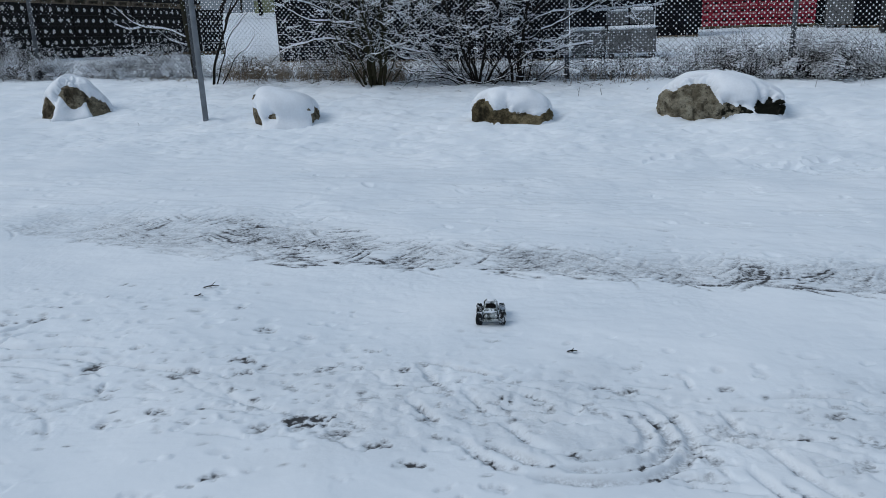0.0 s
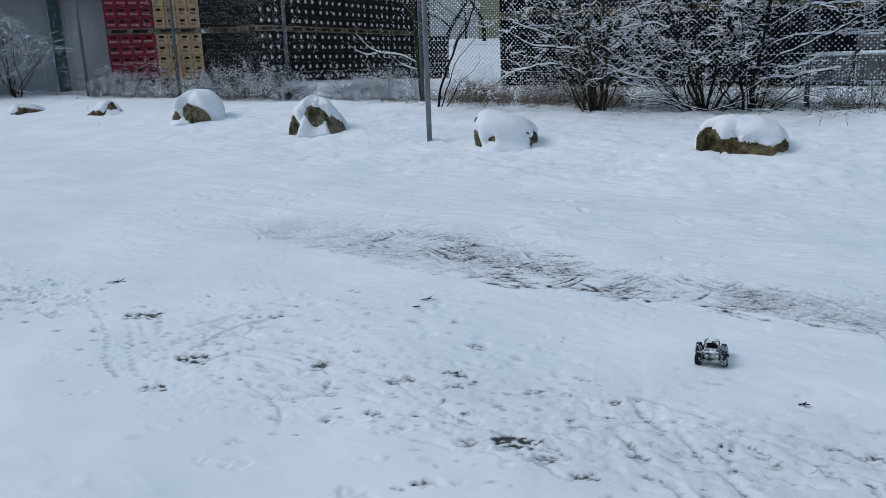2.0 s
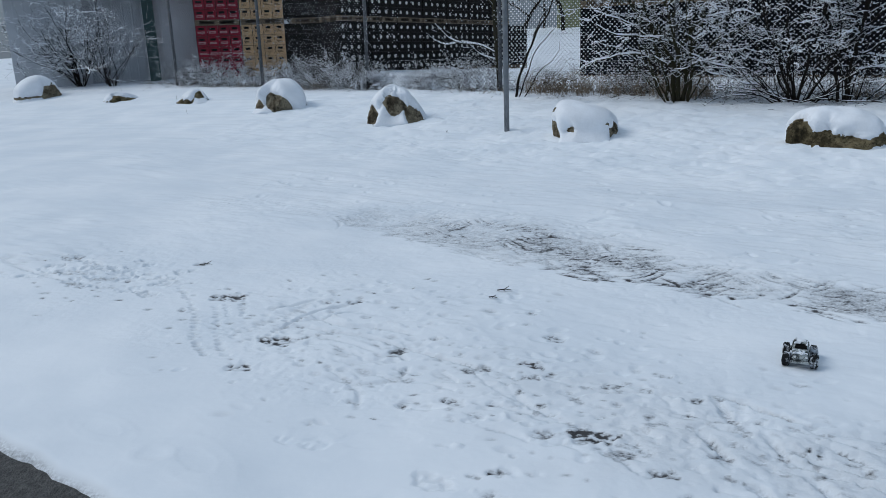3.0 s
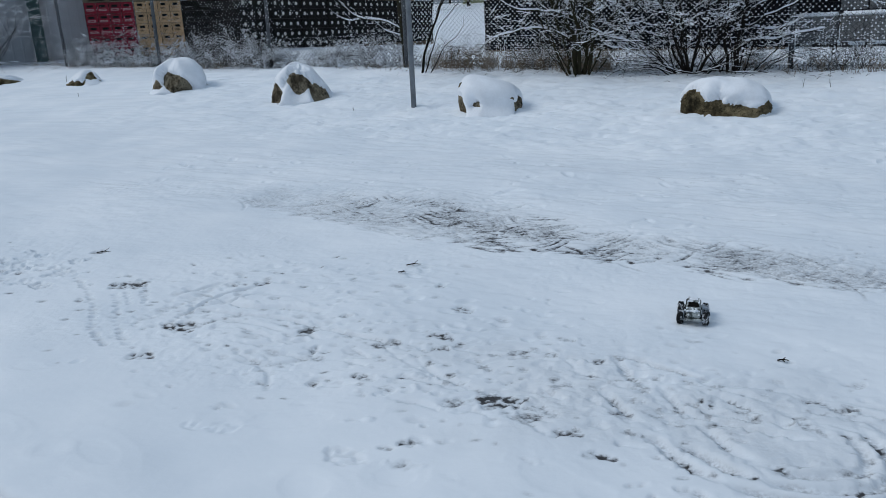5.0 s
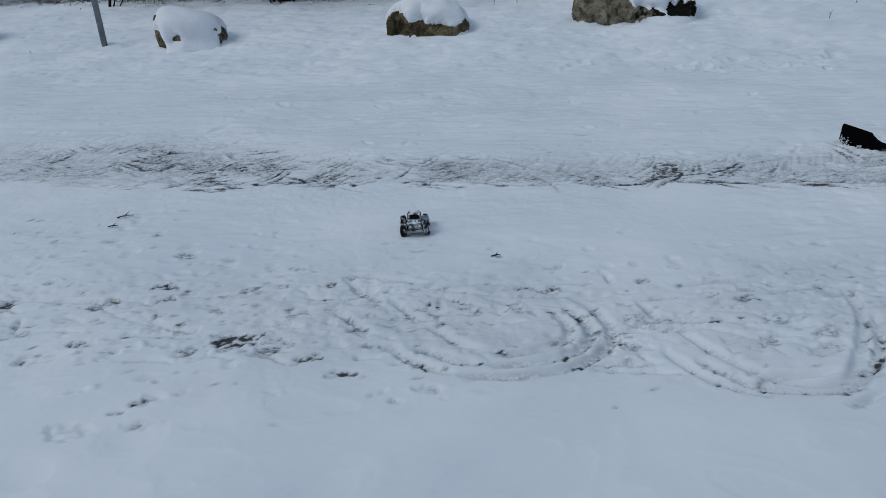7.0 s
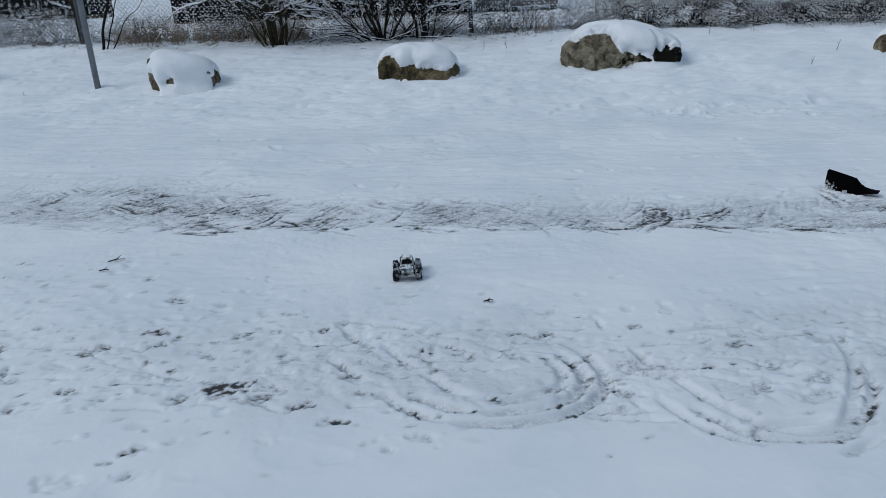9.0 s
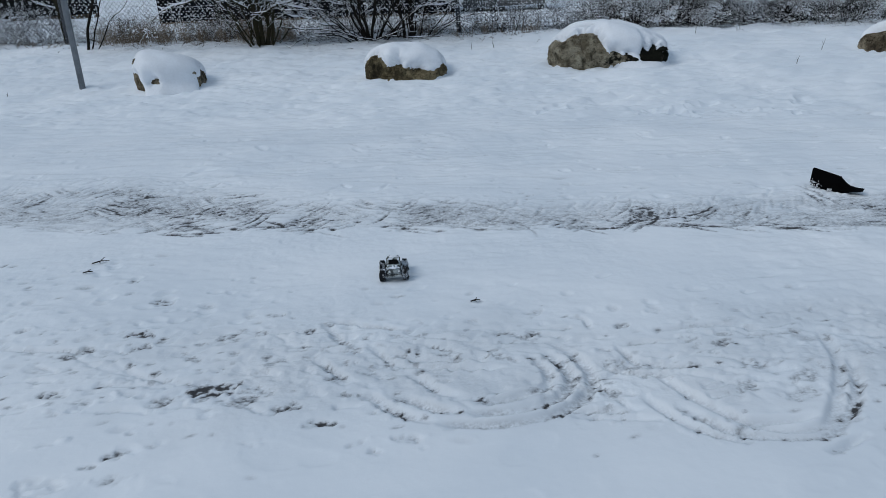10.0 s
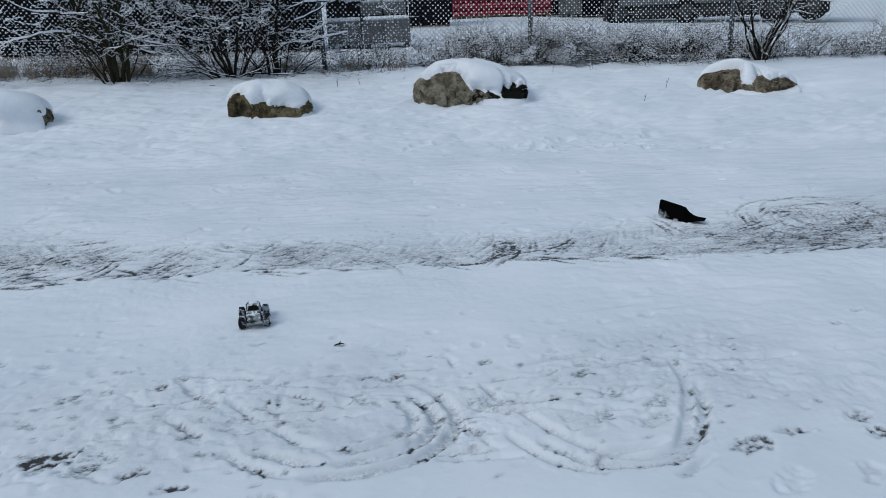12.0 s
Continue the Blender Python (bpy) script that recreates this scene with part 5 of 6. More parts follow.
shrub(0.62, 11.65, "wide bare shrub of stems leaning aside with snow on every branch", (
    (0.022, ((0, 0), (-0.35, 0.6), (-0.75, 1.1), (-1.1, 1.75))), (0.026, ((0, 0), (-0.20, 0.6), (-0.42, 1.2), (-0.58, 1.8), (-0.7, 2.3))), (0.024, ((0.03, 0), (-0.10, 0.7), (-0.16, 1.3), (-0.3, 2.2))),
    (0.014, ((-0.05, 0), (-0.60, 0.42), (-1.1, 0.62), (-1.7, 0.95))), (0.012, ((0, 0), (-0.5, 0.28), (-1.2, 0.5))), (0.022, ((0.05, 0), (0.15, 0.6), (0.30, 1.2), (0.5, 2.0))), (0.016, ((0.1, 0), (0.40, 0.5), (0.5, 1.0), (0.35, 1.7))),
    (0.014, ((-0.3, 0.55), (-0.75, 0.75), (-1.2, 1.2))), (0.013, ((-0.1, 0.7), (0.2, 0.85), (0.55, 0.8))), (0.013, ((-0.42, 1.2), (-0.8, 1.3), (-1.2, 1.25)))), BARK, 20, step=0.066)
shrub(1.28, 11.75, "upright dark-stemmed shrub with snowy branches reaching far aside", (
    (0.040, ((0, 0), (0.05, 0.6), (0.12, 1.1), (0.25, 2.2))), (0.018, ((0.08, 0.65), (0.5, 0.88), (1.1, 1.15), (1.9, 1.6), (2.5, 1.9))), (0.015, ((0.1, 0.9), (0.6, 1.08), (1.3, 1.06), (2.2, 1.12))),
    (0.018, ((0.1, 1.0), (0.5, 1.35), (1.0, 1.75), (1.4, 2.2))), (0.012, ((0.05, 0.5), (0.5, 0.52), (1.1, 0.62))), (0.016, ((0, 0.7), (-0.3, 1.2), (-0.5, 2.0))), (0.013, ((0.12, 1.1), (-0.2, 1.45), (-0.6, 1.7))),
    (0.024, ((-0.1, 0), (-0.14, 0.7), (-0.05, 1.4), (0.05, 2.2))), (0.014, ((0.15, 1.2), (0.7, 1.45), (1.5, 1.5), (2.0, 1.75))), (0.012, ((0.05, 0.75), (0.4, 0.65), (0.8, 0.72)))), BARK, 12, step=0.074)
w = Wood()
for lx, up, length in ((-1.0, 0.22, 1.5), (1.0, 0.10, 1.5), (0.9, 0.30, 1.1)):
    w.grow(Vector((0.0, -0.1, 0.02)), Vector((lx, -0.12, up)), length, 0.011, 1, 0.010, 0.16, 0.0, 3, 0.4)
low_limbs = tagged(empty("fallen_branches", 0.72, 11.6, on_snow(0.72, 11.6)), "long low dark branches sprawling over the snow", "branch")
w.finish(low_limbs, BARK)

# bush far along the fence, and a small one on the other side
stems = [(rng.uniform(-0.8, 0.8), rng.uniform(-0.5, 0.2), 1, rng.uniform(1.6, 2.5), rng.uniform(0.014, 0.024), 3, 0.022, 4) for k in range(20)]
plant("bush", -17.15, 16.2, "bare many-stemmed bush dusted with snow before a grey wall", "bush", stems, BARK, "bushes at the fence")
stems = [(rng.uniform(-0.7, 0.7), rng.uniform(-0.4, 0.1), 1, rng.uniform(1.3, 2.0), rng.uniform(0.008, 0.014), 2, 0.012, 5) for k in range(16)]
plant("bush", -15.75, 15.9, "thin bare bush of fine upright twigs", "bush", stems, TWIG, "bushes at the fence")
stems = [(rng.uniform(-0.5, 0.5), rng.uniform(-0.3, 0.1), 1, rng.uniform(1.0, 1.7), rng.uniform(0.016, 0.026), 2, 0.014, 4) for k in range(8)]
plant("bush", 8.74, 10.12, "small bare bush with several stems and snowy twigs", "bush", stems, BARK, "bushes at the fence")


def thicket(name, x0, x1, behind, tall, count, mat, snow, label, category, fine=2):
    """A strip of scrub along the fence, too fine to count: crooked twigs in clumps, with crumbs of snow lying on them."""
    w = Wood()
    feet = []
    while len(feet) < max(4, count // 11):
        x = rng.uniform(x0, x1)
        thick = noise.noise(Vector((x * 1.1, 3.0, behind))) + 0.5 * noise.noise(Vector((x * 3.1, 7.0, behind)))
        if rng.random() < 0.62 + 0.8 * thick:
            feet.append((x, thick))
    for k in range(count):
        x, thick = feet[k % len(feet)] if k % 4 else (rng.uniform(x0, x1), 0.0)
        x += rng.gauss(0, 0.05)
        y = FENCE_S - SLANT * x + behind + rng.gauss(0, 0.17)
        h = tall * rng.uniform(0.40, 1.12) * max(0.40, 0.85 + 0.9 * thick)
        w.grow(Vector((x, y, on_snow(x, y) - 0.03)), Vector((rng.gauss(0, 0.5), rng.gauss(0, 0.25), 1)), max(0.12, h), rng.uniform(0.0026, 0.0052), fine, 0.0, 1.0, 0.03, 4, 0.6)
    thing = empty(name, 0, 0, 0)
    mesh_object("stalks", w.v, w.f, mat, thing)
    if snow:
        verts, faces = [], []
        for p in w.v[::3]:
            lot = 0.55 + 1.1 * noise.noise(Vector((p.x * 4.0, p.y * 4.0, p.z * 5.0)))
            if rng.random() > snow * 8.5 * lot:
                continue
            q, r = len(verts), rng.uniform(0.006, 0.0155) * (0.75 + 0.5 * max(0.0, lot - 0.4))
            a, b, c = p.x + rng.gauss(0, 0.004), p.y, p.z + r * 0.4
            t, g = rng.uniform(-0.5, 0.5) * r, rng.uniform(0.8, 1.5)
            verts += [(a - r * g, b, c - t), (a + r * g, b, c + t), (a, b - r, c), (a, b + r, c), (a, b, c + r), (a, b, c - r * 0.5)]
            faces += [(q, q + 2, q + 4), (q + 2, q + 1, q + 4), (q + 1, q + 3, q + 4), (q + 3, q, q + 4), (q + 2, q, q + 5), (q + 1, q + 2, q + 5), (q + 3, q + 1, q + 5), (q, q + 3, q + 5)]
        mesh_object("snow", verts, faces, SNOW, thing, label="snow caught on the twigs")
    return tagged(thing, label, category, kind="stuff")


thicket("hedge", -13.5, -10.6, 0.15, 0.74, 240, TWIG, 0.075, "low snow-dusted bramble scrub along the fence", "scrub")
thicket("hedge", -10.0, -7.2, 0.15, 0.80, 330, TWIG, 0.075, "thick snow-speckled scrub along the fence", "scrub")
thicket("hedge", -7.2, -4.3, 0.25, 0.60, 190, TWIG, 0.120, "thin dry scrub full of snow along the fence", "scrub")
thicket("hedge", 3.5, 5.6, 0.25, 0.80, 230, TWIG, 0.022, "dry twiggy scrub behind the fence", "scrub")
thicket("hedge", 4.6, 8.4, 0.10, 0.78, 640, DARK_TWIG, 0.060, "dense dark scrub speckled with snow along the fence", "scrub")
thicket("hedge", 8.4, 14.0, 0.20, 0.72, 620, TWIG, 0.020, "low dry scrub along the fence", "scrub")
thicket("hedge", -4.3, -0.8, 0.30, 0.60, 210, TWIG, 0.030, "thin twiggy scrub behind the fence", "scrub")
thicket("hedge", -0.8, 3.4, 0.30, 0.62, 170, TWIG, 0.030, "sparse dry stalks and twigs behind the fence", "scrub")
thicket("dry_grass", -3.6, -0.6, -0.10, 0.36, 190, STRAW, 0.0, "tufts of dry straw-coloured grass at the fence's foot", "grass", 1)
thicket("dry_grass", -0.6, 3.2, -0.05, 0.25, 150, TWIG, 0.0, "sparse dry stalks at the fence's foot", "grass", 1)
thicket("dry_grass", -16.0, -4.0, -0.10, 0.20, 300, STRAW, 0.0, "short dry grass poking through the snow", "grass", 1)


def litter():
    """Fine dead twigs and leaf scraps strewn over the thin snow under the bushes."""
    w = Wood()
    for k in range(620):
        x = rng.gauss(0.1, 1.7)
        y = FENCE_S - SLANT * x - abs(rng.gauss(0.10, 0.38))
        z = on_snow(x, y) + 0.004
        a, size = rng.uniform(0, 6.28), rng.uniform(0.015, 0.09)
        end = Vector((x + size * math.cos(a), y + size * math.sin(a), 0))
        end.z = on_snow(end.x, end.y) + rng.uniform(0.002, 0.03)
        mid = Vector(((x + end.x) / 2 + rng.gauss(0, 0.01), (y + end.y) / 2, (z + end.z) / 2 + 0.008))
        w.tube([Vector((x, y, z)), mid, end], [0.0035, 0.003, 0.002])
    thing = empty("litter", 0, 0, 0)
    mesh_object("scraps", w.v, w.f, TWIG, thing)
    tagged(thing, "dead twigs and scraps strewn on thin snow under bushes", "litter", kind="stuff")


litter()


def dry_grass(x0, x1, count, tall):
    """Thin dead stalks in loose tufts along the foot of the fence, some with a seed head, bent by the snow."""
    w = Wood()
    tufts = [(rng.uniform(x0, x1), abs(rng.gauss(0.16, 0.22))) for k in range(count // 7)]
    for k in range(count):
        tx, ty = rng.choice(tufts)
        x = tx + rng.gauss(0, 0.06)
        y = FENCE_S - SLANT * x - ty + rng.gauss(0, 0.04)
        high = tall * rng.uniform(0.3, 1.0) * rng.uniform(0.6, 1.0)
        lean, back = rng.gauss(0, 0.30) * high, rng.gauss(0, 0.2) * high
        foot = Vector((x, y, on_snow(x, y) - 0.01))
        mid = foot + Vector((lean * 0.3, back * 0.3, high * 0.55))
        tip = foot + Vector((lean, back, high))
        w.tube([foot, mid, tip], [0.0032, 0.0026, 0.0016], sides=3)
        if rng.random() < 0.4:
            nod = Vector((lean * 0.3 + rng.gauss(0, 0.02), rng.gauss(0, 0.02), -rng.uniform(0.0, 0.05)))
            w.tube([tip, tip + nod * 0.5, tip + nod], [0.003, 0.006, 0.002], sides=4)
    thing = empty("dry_grass", 0, 0, 0)
    mesh_object("stalks", w.v, w.f, STRAW, thing)
    tagged(thing, "dead straw-brown grass stalks along the foot of the fence", "grass", kind="stuff")


dry_grass(-3.6, -0.4, 620, 0.42)
dry_grass(1.2, 3.4, 170, 0.26)

# ---- yard beyond the fence: stacks of bottle crates on pallets ----
def crate_mesh(name, mat, mark, wide=0.30, deep=0.40, high=0.278, style="plain"):
    """One plastic bottle crate: ribbed walls, lips, near-black strips and a hand slot coloured as shade, and what is
    printed on it.
    """
    bm = bmesh.new()
    add_box(bm, 0, 0, high / 2, wide - 0.002, deep - 0.016, high - 0.004, 0)
    for z in (0.022, high - 0.022):
        add_box(bm, 0, 0, z, wide - 0.018, deep - 0.004, 0.036, 0)
    front = -deep / 2
    # near-black strips painted in for the shade between neighbouring crates
    add_box(bm, -wide / 2 + 0.008, front + 0.012, high / 2, 0.014, 0.012, high - 0.004, 1)
    add_box(bm, 0, front + 0.012, high - 0.006, wide - 0.004, 0.012, 0.012, 1)
    # hand slots are near-black boxes on the wall, standing in for shaded holes
    if style == "round":
        add_tube(bm, (0, front + 0.004, high * 0.50), (0, front - 0.003, high * 0.50), 0.052, 0.052, 12, 2)
        add_box(bm, 0, front + 0.006, high * 0.80, 0.10, 0.012, 0.03, 1)
    elif style == "print":
        add_box(bm, 0, front + 0.006, high * 0.68, 0.15, 0.012, 0.058, 1)
        add_box(bm, 0, front + 0.004, high * 0.34, 0.19, 0.012, 0.056, 2)
        add_box(bm, 0, front + 0.002, high * 0.34, 0.11, 0.012, 0.018, 0)
    elif style == "beige":
        add_box(bm, 0, front + 0.004, high * 0.70, 0.13, 0.014, 0.062, 1)
        add_box(bm, -0.02, front + 0.006, high * 0.40, 0.12, 0.008, 0.012, 2)
        add_box(bm, 0.0, front + 0.006, high * 0.31, 0.15, 0.008, 0.010, 2)
    else:
        add_box(bm, 0, front + 0.006, high * 0.68, 0.12, 0.010, 0.05, 1)
        add_box(bm, 0, front + 0.005, high * 0.40, 0.20, 0.010, 0.012, 2)
    ob = part(name, bm, [mat, NEAR_BLACK, mark])
    me = ob.data
    bpy.data.objects.remove(ob)
    return me


def pallet_mesh():
    bm = bmesh.new()
    for k in range(5):
        add_box(bm, 0, -0.35 + k * 0.175, 0.133, 1.2, 0.12, 0.022)
    for x in (-0.53, 0, 0.53):
        for y in (-0.35, 0, 0.35):
            add_box(bm, x, y, 0.072, 0.13, 0.10, 0.09)
    # filler bar, added to stop light from showing through the pallet's gap
    add_box(bm, 0, 0.1, 0.072, 1.19, 0.06, 0.10)
    for y in (-0.35, 0, 0.35):
        add_box(bm, 0, y, 0.014, 1.2, 0.10, 0.024)
    ob = part("pallet", bm, PALLET_WOOD)
    me = ob.data
    bpy.data.objects.remove(ob)
    return me


RED_CRATE = crate_mesh("red_crate", RED_PLASTIC, PINK_PRINT, style="print")
BEIGE_CRATE = crate_mesh("beige_crate", BEIGE_PLASTIC, NEAR_BLACK, style="beige")
BLACK_CRATE = crate_mesh("black_crate", BLACK_PLASTIC, LABEL, style="round")
DARK_CRATE = crate_mesh("dark_crate", BLACK_PLASTIC, GREY_BOX, wide=0.40, deep=0.30, style="plain")
NAVY_CRATE = crate_mesh("navy_crate", NAVY_PLASTIC, NEAR_BLACK, style="plain")
PALLET = pallet_mesh()


def crate_stack(x, y, z, turn, crate, label, columns=4, wide=1.2, rows=5, tiers=2, layers=2, group="crate stacks", snow=False):
    """A pallet load of crates; a second load stands on the first."""
    thing = tagged(empty("crate_stack", x, y, z, turn), label, "crate stack", group)
    w = wide / columns
    d = 0.8 / layers
    for t in range(tiers):
        base = t * (0.146 + rows * 0.285)
        p = new("pallet", PALLET)
        p.parent = thing
        p.matrix_basis = pose(rng.uniform(-0.01, 0.01), rng.uniform(-0.01, 0.01), base)
        for r in range(rows):
            for c in range(columns):
                for q in range(layers):
                    ob = new("crate", crate)
                    ob.parent = thing
                    ob.matrix_basis = pose((c + 0.5) * w - wide / 2 + rng.uniform(-0.004, 0.004), (q + 0.5) * d - 0.4 + rng.uniform(-0.006, 0.006), base + 0.146 + r * 0.285, 0, 0, rng.uniform(-0.4, 0.4))
    if snow:
        bm = bmesh.new()
        add_box(bm, 0, 0, tiers * (0.146 + rows * 0.285) + 0.02, 1.16, 0.76, 0.06, bevel=0.025)
        part("snow", bm, SNOW, thing, "layer of snow on top")
    return thing


def polar(azimuth, distance):
    return distance * math.sin(radians(azimuth)), distance * math.cos(radians(azimuth))


# the front row: red, beige and black loads that face the lane
yard_z = 1.24
for azimuth, distance, crate, label, cols in ((-37.4, 22.6, RED_CRATE, "stacked red bottle crates with pale print on two pallets", 4), (-34.35, 22.6, BEIGE_CRATE, "stacked beige bottle crates with dark hand slots on pallets", 4),
                                        (-30.85, 22.7, DARK_CRATE, "stacked black crates with long hand slots on pallets", 4)):
    x, y = polar(azimuth, distance + 0.4)
    crate_stack(x, y, yard_z, 34.0, crate, label, columns=cols, wide=1.6 if crate is DARK_CRATE else 1.2)
# the long row of black crates with round labels, running away from the lane
x0, y0 = polar(-28.9, 22.0)
run = Vector((math.sin(radians(16.5)), math.cos(radians(16.5)), 0))
back = Vector((run.y, -run.x, 0))
for k in range(8):
    p = Vector((x0, y0, 0)) + run * (0.60 + 1.255 * k) - back * 0.40
    crate_stack(p.x, p.y, yard_z, 73.5, BLACK_CRATE, "stacked black bottle crates with round pale labels on pallets", tiers=2 if k < 7 else 1)
# the dark loads behind the bushes
for k in range(5):
    x = -3.35 + 0.62 + 1.24 * k * 0.97
    y = 16.95 - 0.255 * (x + 3.35) + 0.4
    crate_stack(x, y, ground_at(x, y) - 0.12, -14.3, NAVY_CRATE, "stacked dark navy bottle crates behind snowy bushes")

# grey plastic pallet boxes, some on top of others
def pallet_box(x, y, z, turn, wide, high, label, lid=True):
    thing = tagged(empty("pallet_box", x, y, z, turn), label, "box", "grey pallet boxes")
    bm = bmesh.new()
    add_box(bm, 0, 0, high / 2 + 0.05, wide, 0.8, high - 0.1, bevel=0.012)
    part("body", bm, GREY_BOX, thing)
    for sx in (-0.42, -0.14, 0.14, 0.42):
        bm = bmesh.new()
        add_box(bm, sx * wide, -0.408, high / 2 + 0.05, 0.05, 0.03, high - 0.14, bevel=0.006)
        part("rib", bm, GREY_BOX, thing)
    bm = bmesh.new()
    add_box(bm, 0, 0, high - 0.02, wide + 0.03, 0.83, 0.05, bevel=0.008)
    part("rim", bm, GREY_BOX, thing)
    for sx in (-0.42, 0, 0.42):
        bm = bmesh.new()
        add_box(bm, sx * wide, 0, 0.03, 0.12, 0.78, 0.08, bevel=0.006)
        part("runner", bm, DARK_STEEL, thing)
    if lid:
        bm = bmesh.new()
        add_box(bm, 0, 0, high + 0.045, wide - 0.02, 0.80, 0.10, bevel=0.04)
        part("snow", bm, SNOW, thing, "layer of snow on top", smooth=False)
    return thing


for azimuth, distance, wide, high, up in ((11.3, 16.5, 0.70, 0.54, 0.0), (14.3, 16.4, 0.96, 0.54, 0.0), (13.3, 16.6, 0.44, 0.33, 0.56), (14.95, 16.6, 0.46, 0.33, 0.56)):
    x, y = polar(azimuth, distance)
    pallet_box(x, y, ground_at(*polar(14.3, 16.4)) + up, -14, wide, high, "weathered grey plastic pallet box with snow on its lid")
# far red loads across the yard
for k in range(5):
    x, y = polar((20.15, 22.5, 24.85, 29.4, 31.9)[k], 29.0)
    crate_stack(x, y, ground_at(x, y) - 0.06, -20.0, RED_CRATE if k < 3 else NAVY_CRATE, "far stack of red crates across the snowy yard" if k < 3 else "far stack of black crates across the yard", rows=5, tiers=1)
x, y = polar(27.5, 29.0)
pallet_box(x, y, ground_at(x, y), -20, 0.8, 1.3, "pale grey pallet box across the yard", lid=False)
# dark loads further off, over the navy row's end
for k in range(3):
    x, y = polar(11.4 + 2.95 * k, 24.0)
    crate_stack(x, y, ground_at(x, y) - 0.13, -14, NAVY_CRATE, "stacked dark navy crates across the yard", rows=5, tiers=2)
for k in range(8):
    x, y = polar(17.6 + 2.22 * k, 30.6)
    crate_stack(x, y, ground_at(x, y) - 0.10, -22, NAVY_CRATE, "stacked dark crates in a long row across the yard", rows=5, tiers=2, layers=1)

# parked trailer with two pale panels
tx, ty = polar(37.6, 26.0)
trailer = tagged(empty("trailer", tx, ty, ground_at(tx, ty) - 0.05, -36.0), "dark parked trailer with pale grey side panels over its wheels", "trailer")
bm = bmesh.new()
add_box(bm, -0.2, 0, 1.75, 7.2, 2.3, 0.30, bevel=0.03)
add_box(bm, -0.2, 0.3, 0.85, 6.6, 1.2, 1.3, bevel=0.02)
part("bed", bm, DARK_STEEL, trailer)
for x in (-2.05, 0.15):
    bm = bmesh.new()
    add_box(bm, x, -1.12, 1.10, 1.75, 0.10, 0.95, bevel=0.03)
    part("side_panel", bm, GREY_BOX, trailer, "pale grey side panel")
for x in (-2.9, -0.95, 1.5, 2.55):
    bm = bmesh.new()
    add_tube(bm, (x, -1.05, 0.42), (x, -0.78, 0.42), 0.42, 0.42, 24)
    wheel = part("wheel", bm, RUBBER, trailer)
    bm = bmesh.new()
    add_tube(bm, (x, -1.08, 0.42), (x, -1.03, 0.42), 0.19, 0.22, 16)
    part("rim", bm, DARK_STEEL, wheel)
bm = bmesh.new()
add_box(bm, 3.35, -0.6, 0.62, 0.7, 1.1, 0.20, bevel=0.03)
part("bumper", bm, DARK_STEEL, trailer)
bm = bmesh.new()
add_box(bm, -0.3, -1.08, 0.42, 5.6, 0.05, 0.12, bevel=0.01)
part("side_rail", bm, DARK_STEEL, trailer)

# grey shed wall with a green column
shed = tagged(empty("shed", *polar(-43.5, 24.0), 1.25, 40.0), "grey sheet-metal shed with a dark green steel column", "shed")
for cx, wide, mat in ((-1.20, 3.6, PALE_WALL), (1.75, 2.0, GREY_WALL)):
    bm = bmesh.new()
    line = []
    for k in range(int(wide / 0.25)):
        u = cx - wide / 2 + k * 0.25
        line += [(u, 0.0), (u + 0.20, 0.0), (u + 0.21, 0.005), (u + 0.24, 0.005)]
    front = [(bm.verts.new((u, v - 0.05, -0.2)), bm.verts.new((u, v - 0.05, 2.58))) for u, v in line]
    rear = [(bm.verts.new((u, 0.05, -0.2)), bm.verts.new((u, 0.05, 2.58))) for u in (line[0][0], line[-1][0])]
    for p, q in list(zip(front, front[1:])) + [(front[-1], rear[1]), (rear[1], rear[0]), (rear[0], front[0])]:
        bm.faces.new((p[0], q[0], q[1], p[1]))
    part("wall", bm, mat, shed)
bm = bmesh.new()
add_box(bm, 0.66, -0.35, 1.4, 0.30, 0.04, 3.1)
add_box(bm, 0.66, -0.20, 1.4, 0.03, 0.30, 3.1)
add_box(bm, 0.66, -0.08, 1.4, 0.30, 0.04, 3.1)
part("column", bm, GREEN_STEEL, shed, "dark green steel column")
bm = bmesh.new()
add_box(bm, -0.4, 0.1, 2.66, 6.8, 1.4, 0.20)
part("roof", bm, DARK_STEEL, shed, "dark roof edge")

# pale house end and a wood in the distance
hx, hy = polar(-11.3, 82.0)
house = tagged(empty("house", hx, hy, ground_at(hx, hy), 8), "pale yellow plastered building end beyond the yard", "house")
bm = bmesh.new()
add_box(bm, 0, 2.5, 4.0, 4.4, 6.0, 9.0, bevel=0.02)
part("wall", bm, PALE_YELLOW, house)
bm = bmesh.new()
add_box(bm, 0, 2.5, 8.6, 5.0, 6.6, 0.35, bevel=0.03)
part("roof", bm, DARK_STEEL, house)


def far_wood():
    w = Wood()
    for k in range(70):
        az = rng.uniform(-52, 46)
        x, y = polar(az, rng.uniform(70, 95))
        z = ground_at(x, y)
        h = rng.uniform(5, 9)
        w.grow(Vector((x, y, z)), Vector((rng.gauss(0, 0.08), rng.gauss(0, 0.08), 1)), h, rng.uniform(0.12, 0.22), 2, 0.10, 0.22, 0.0, 8, 0.45)
    thing = empty("far_wood", 0, 0, 0)
    mesh_object("trunks", w.v, w.f, BARK, thing)
    mesh_object("snow", w.sv, w.sf, SNOW, thing)
    return tagged(thing, "distant bare snowy wood beyond the yard", "woodland", kind="stuff")


far_wood()
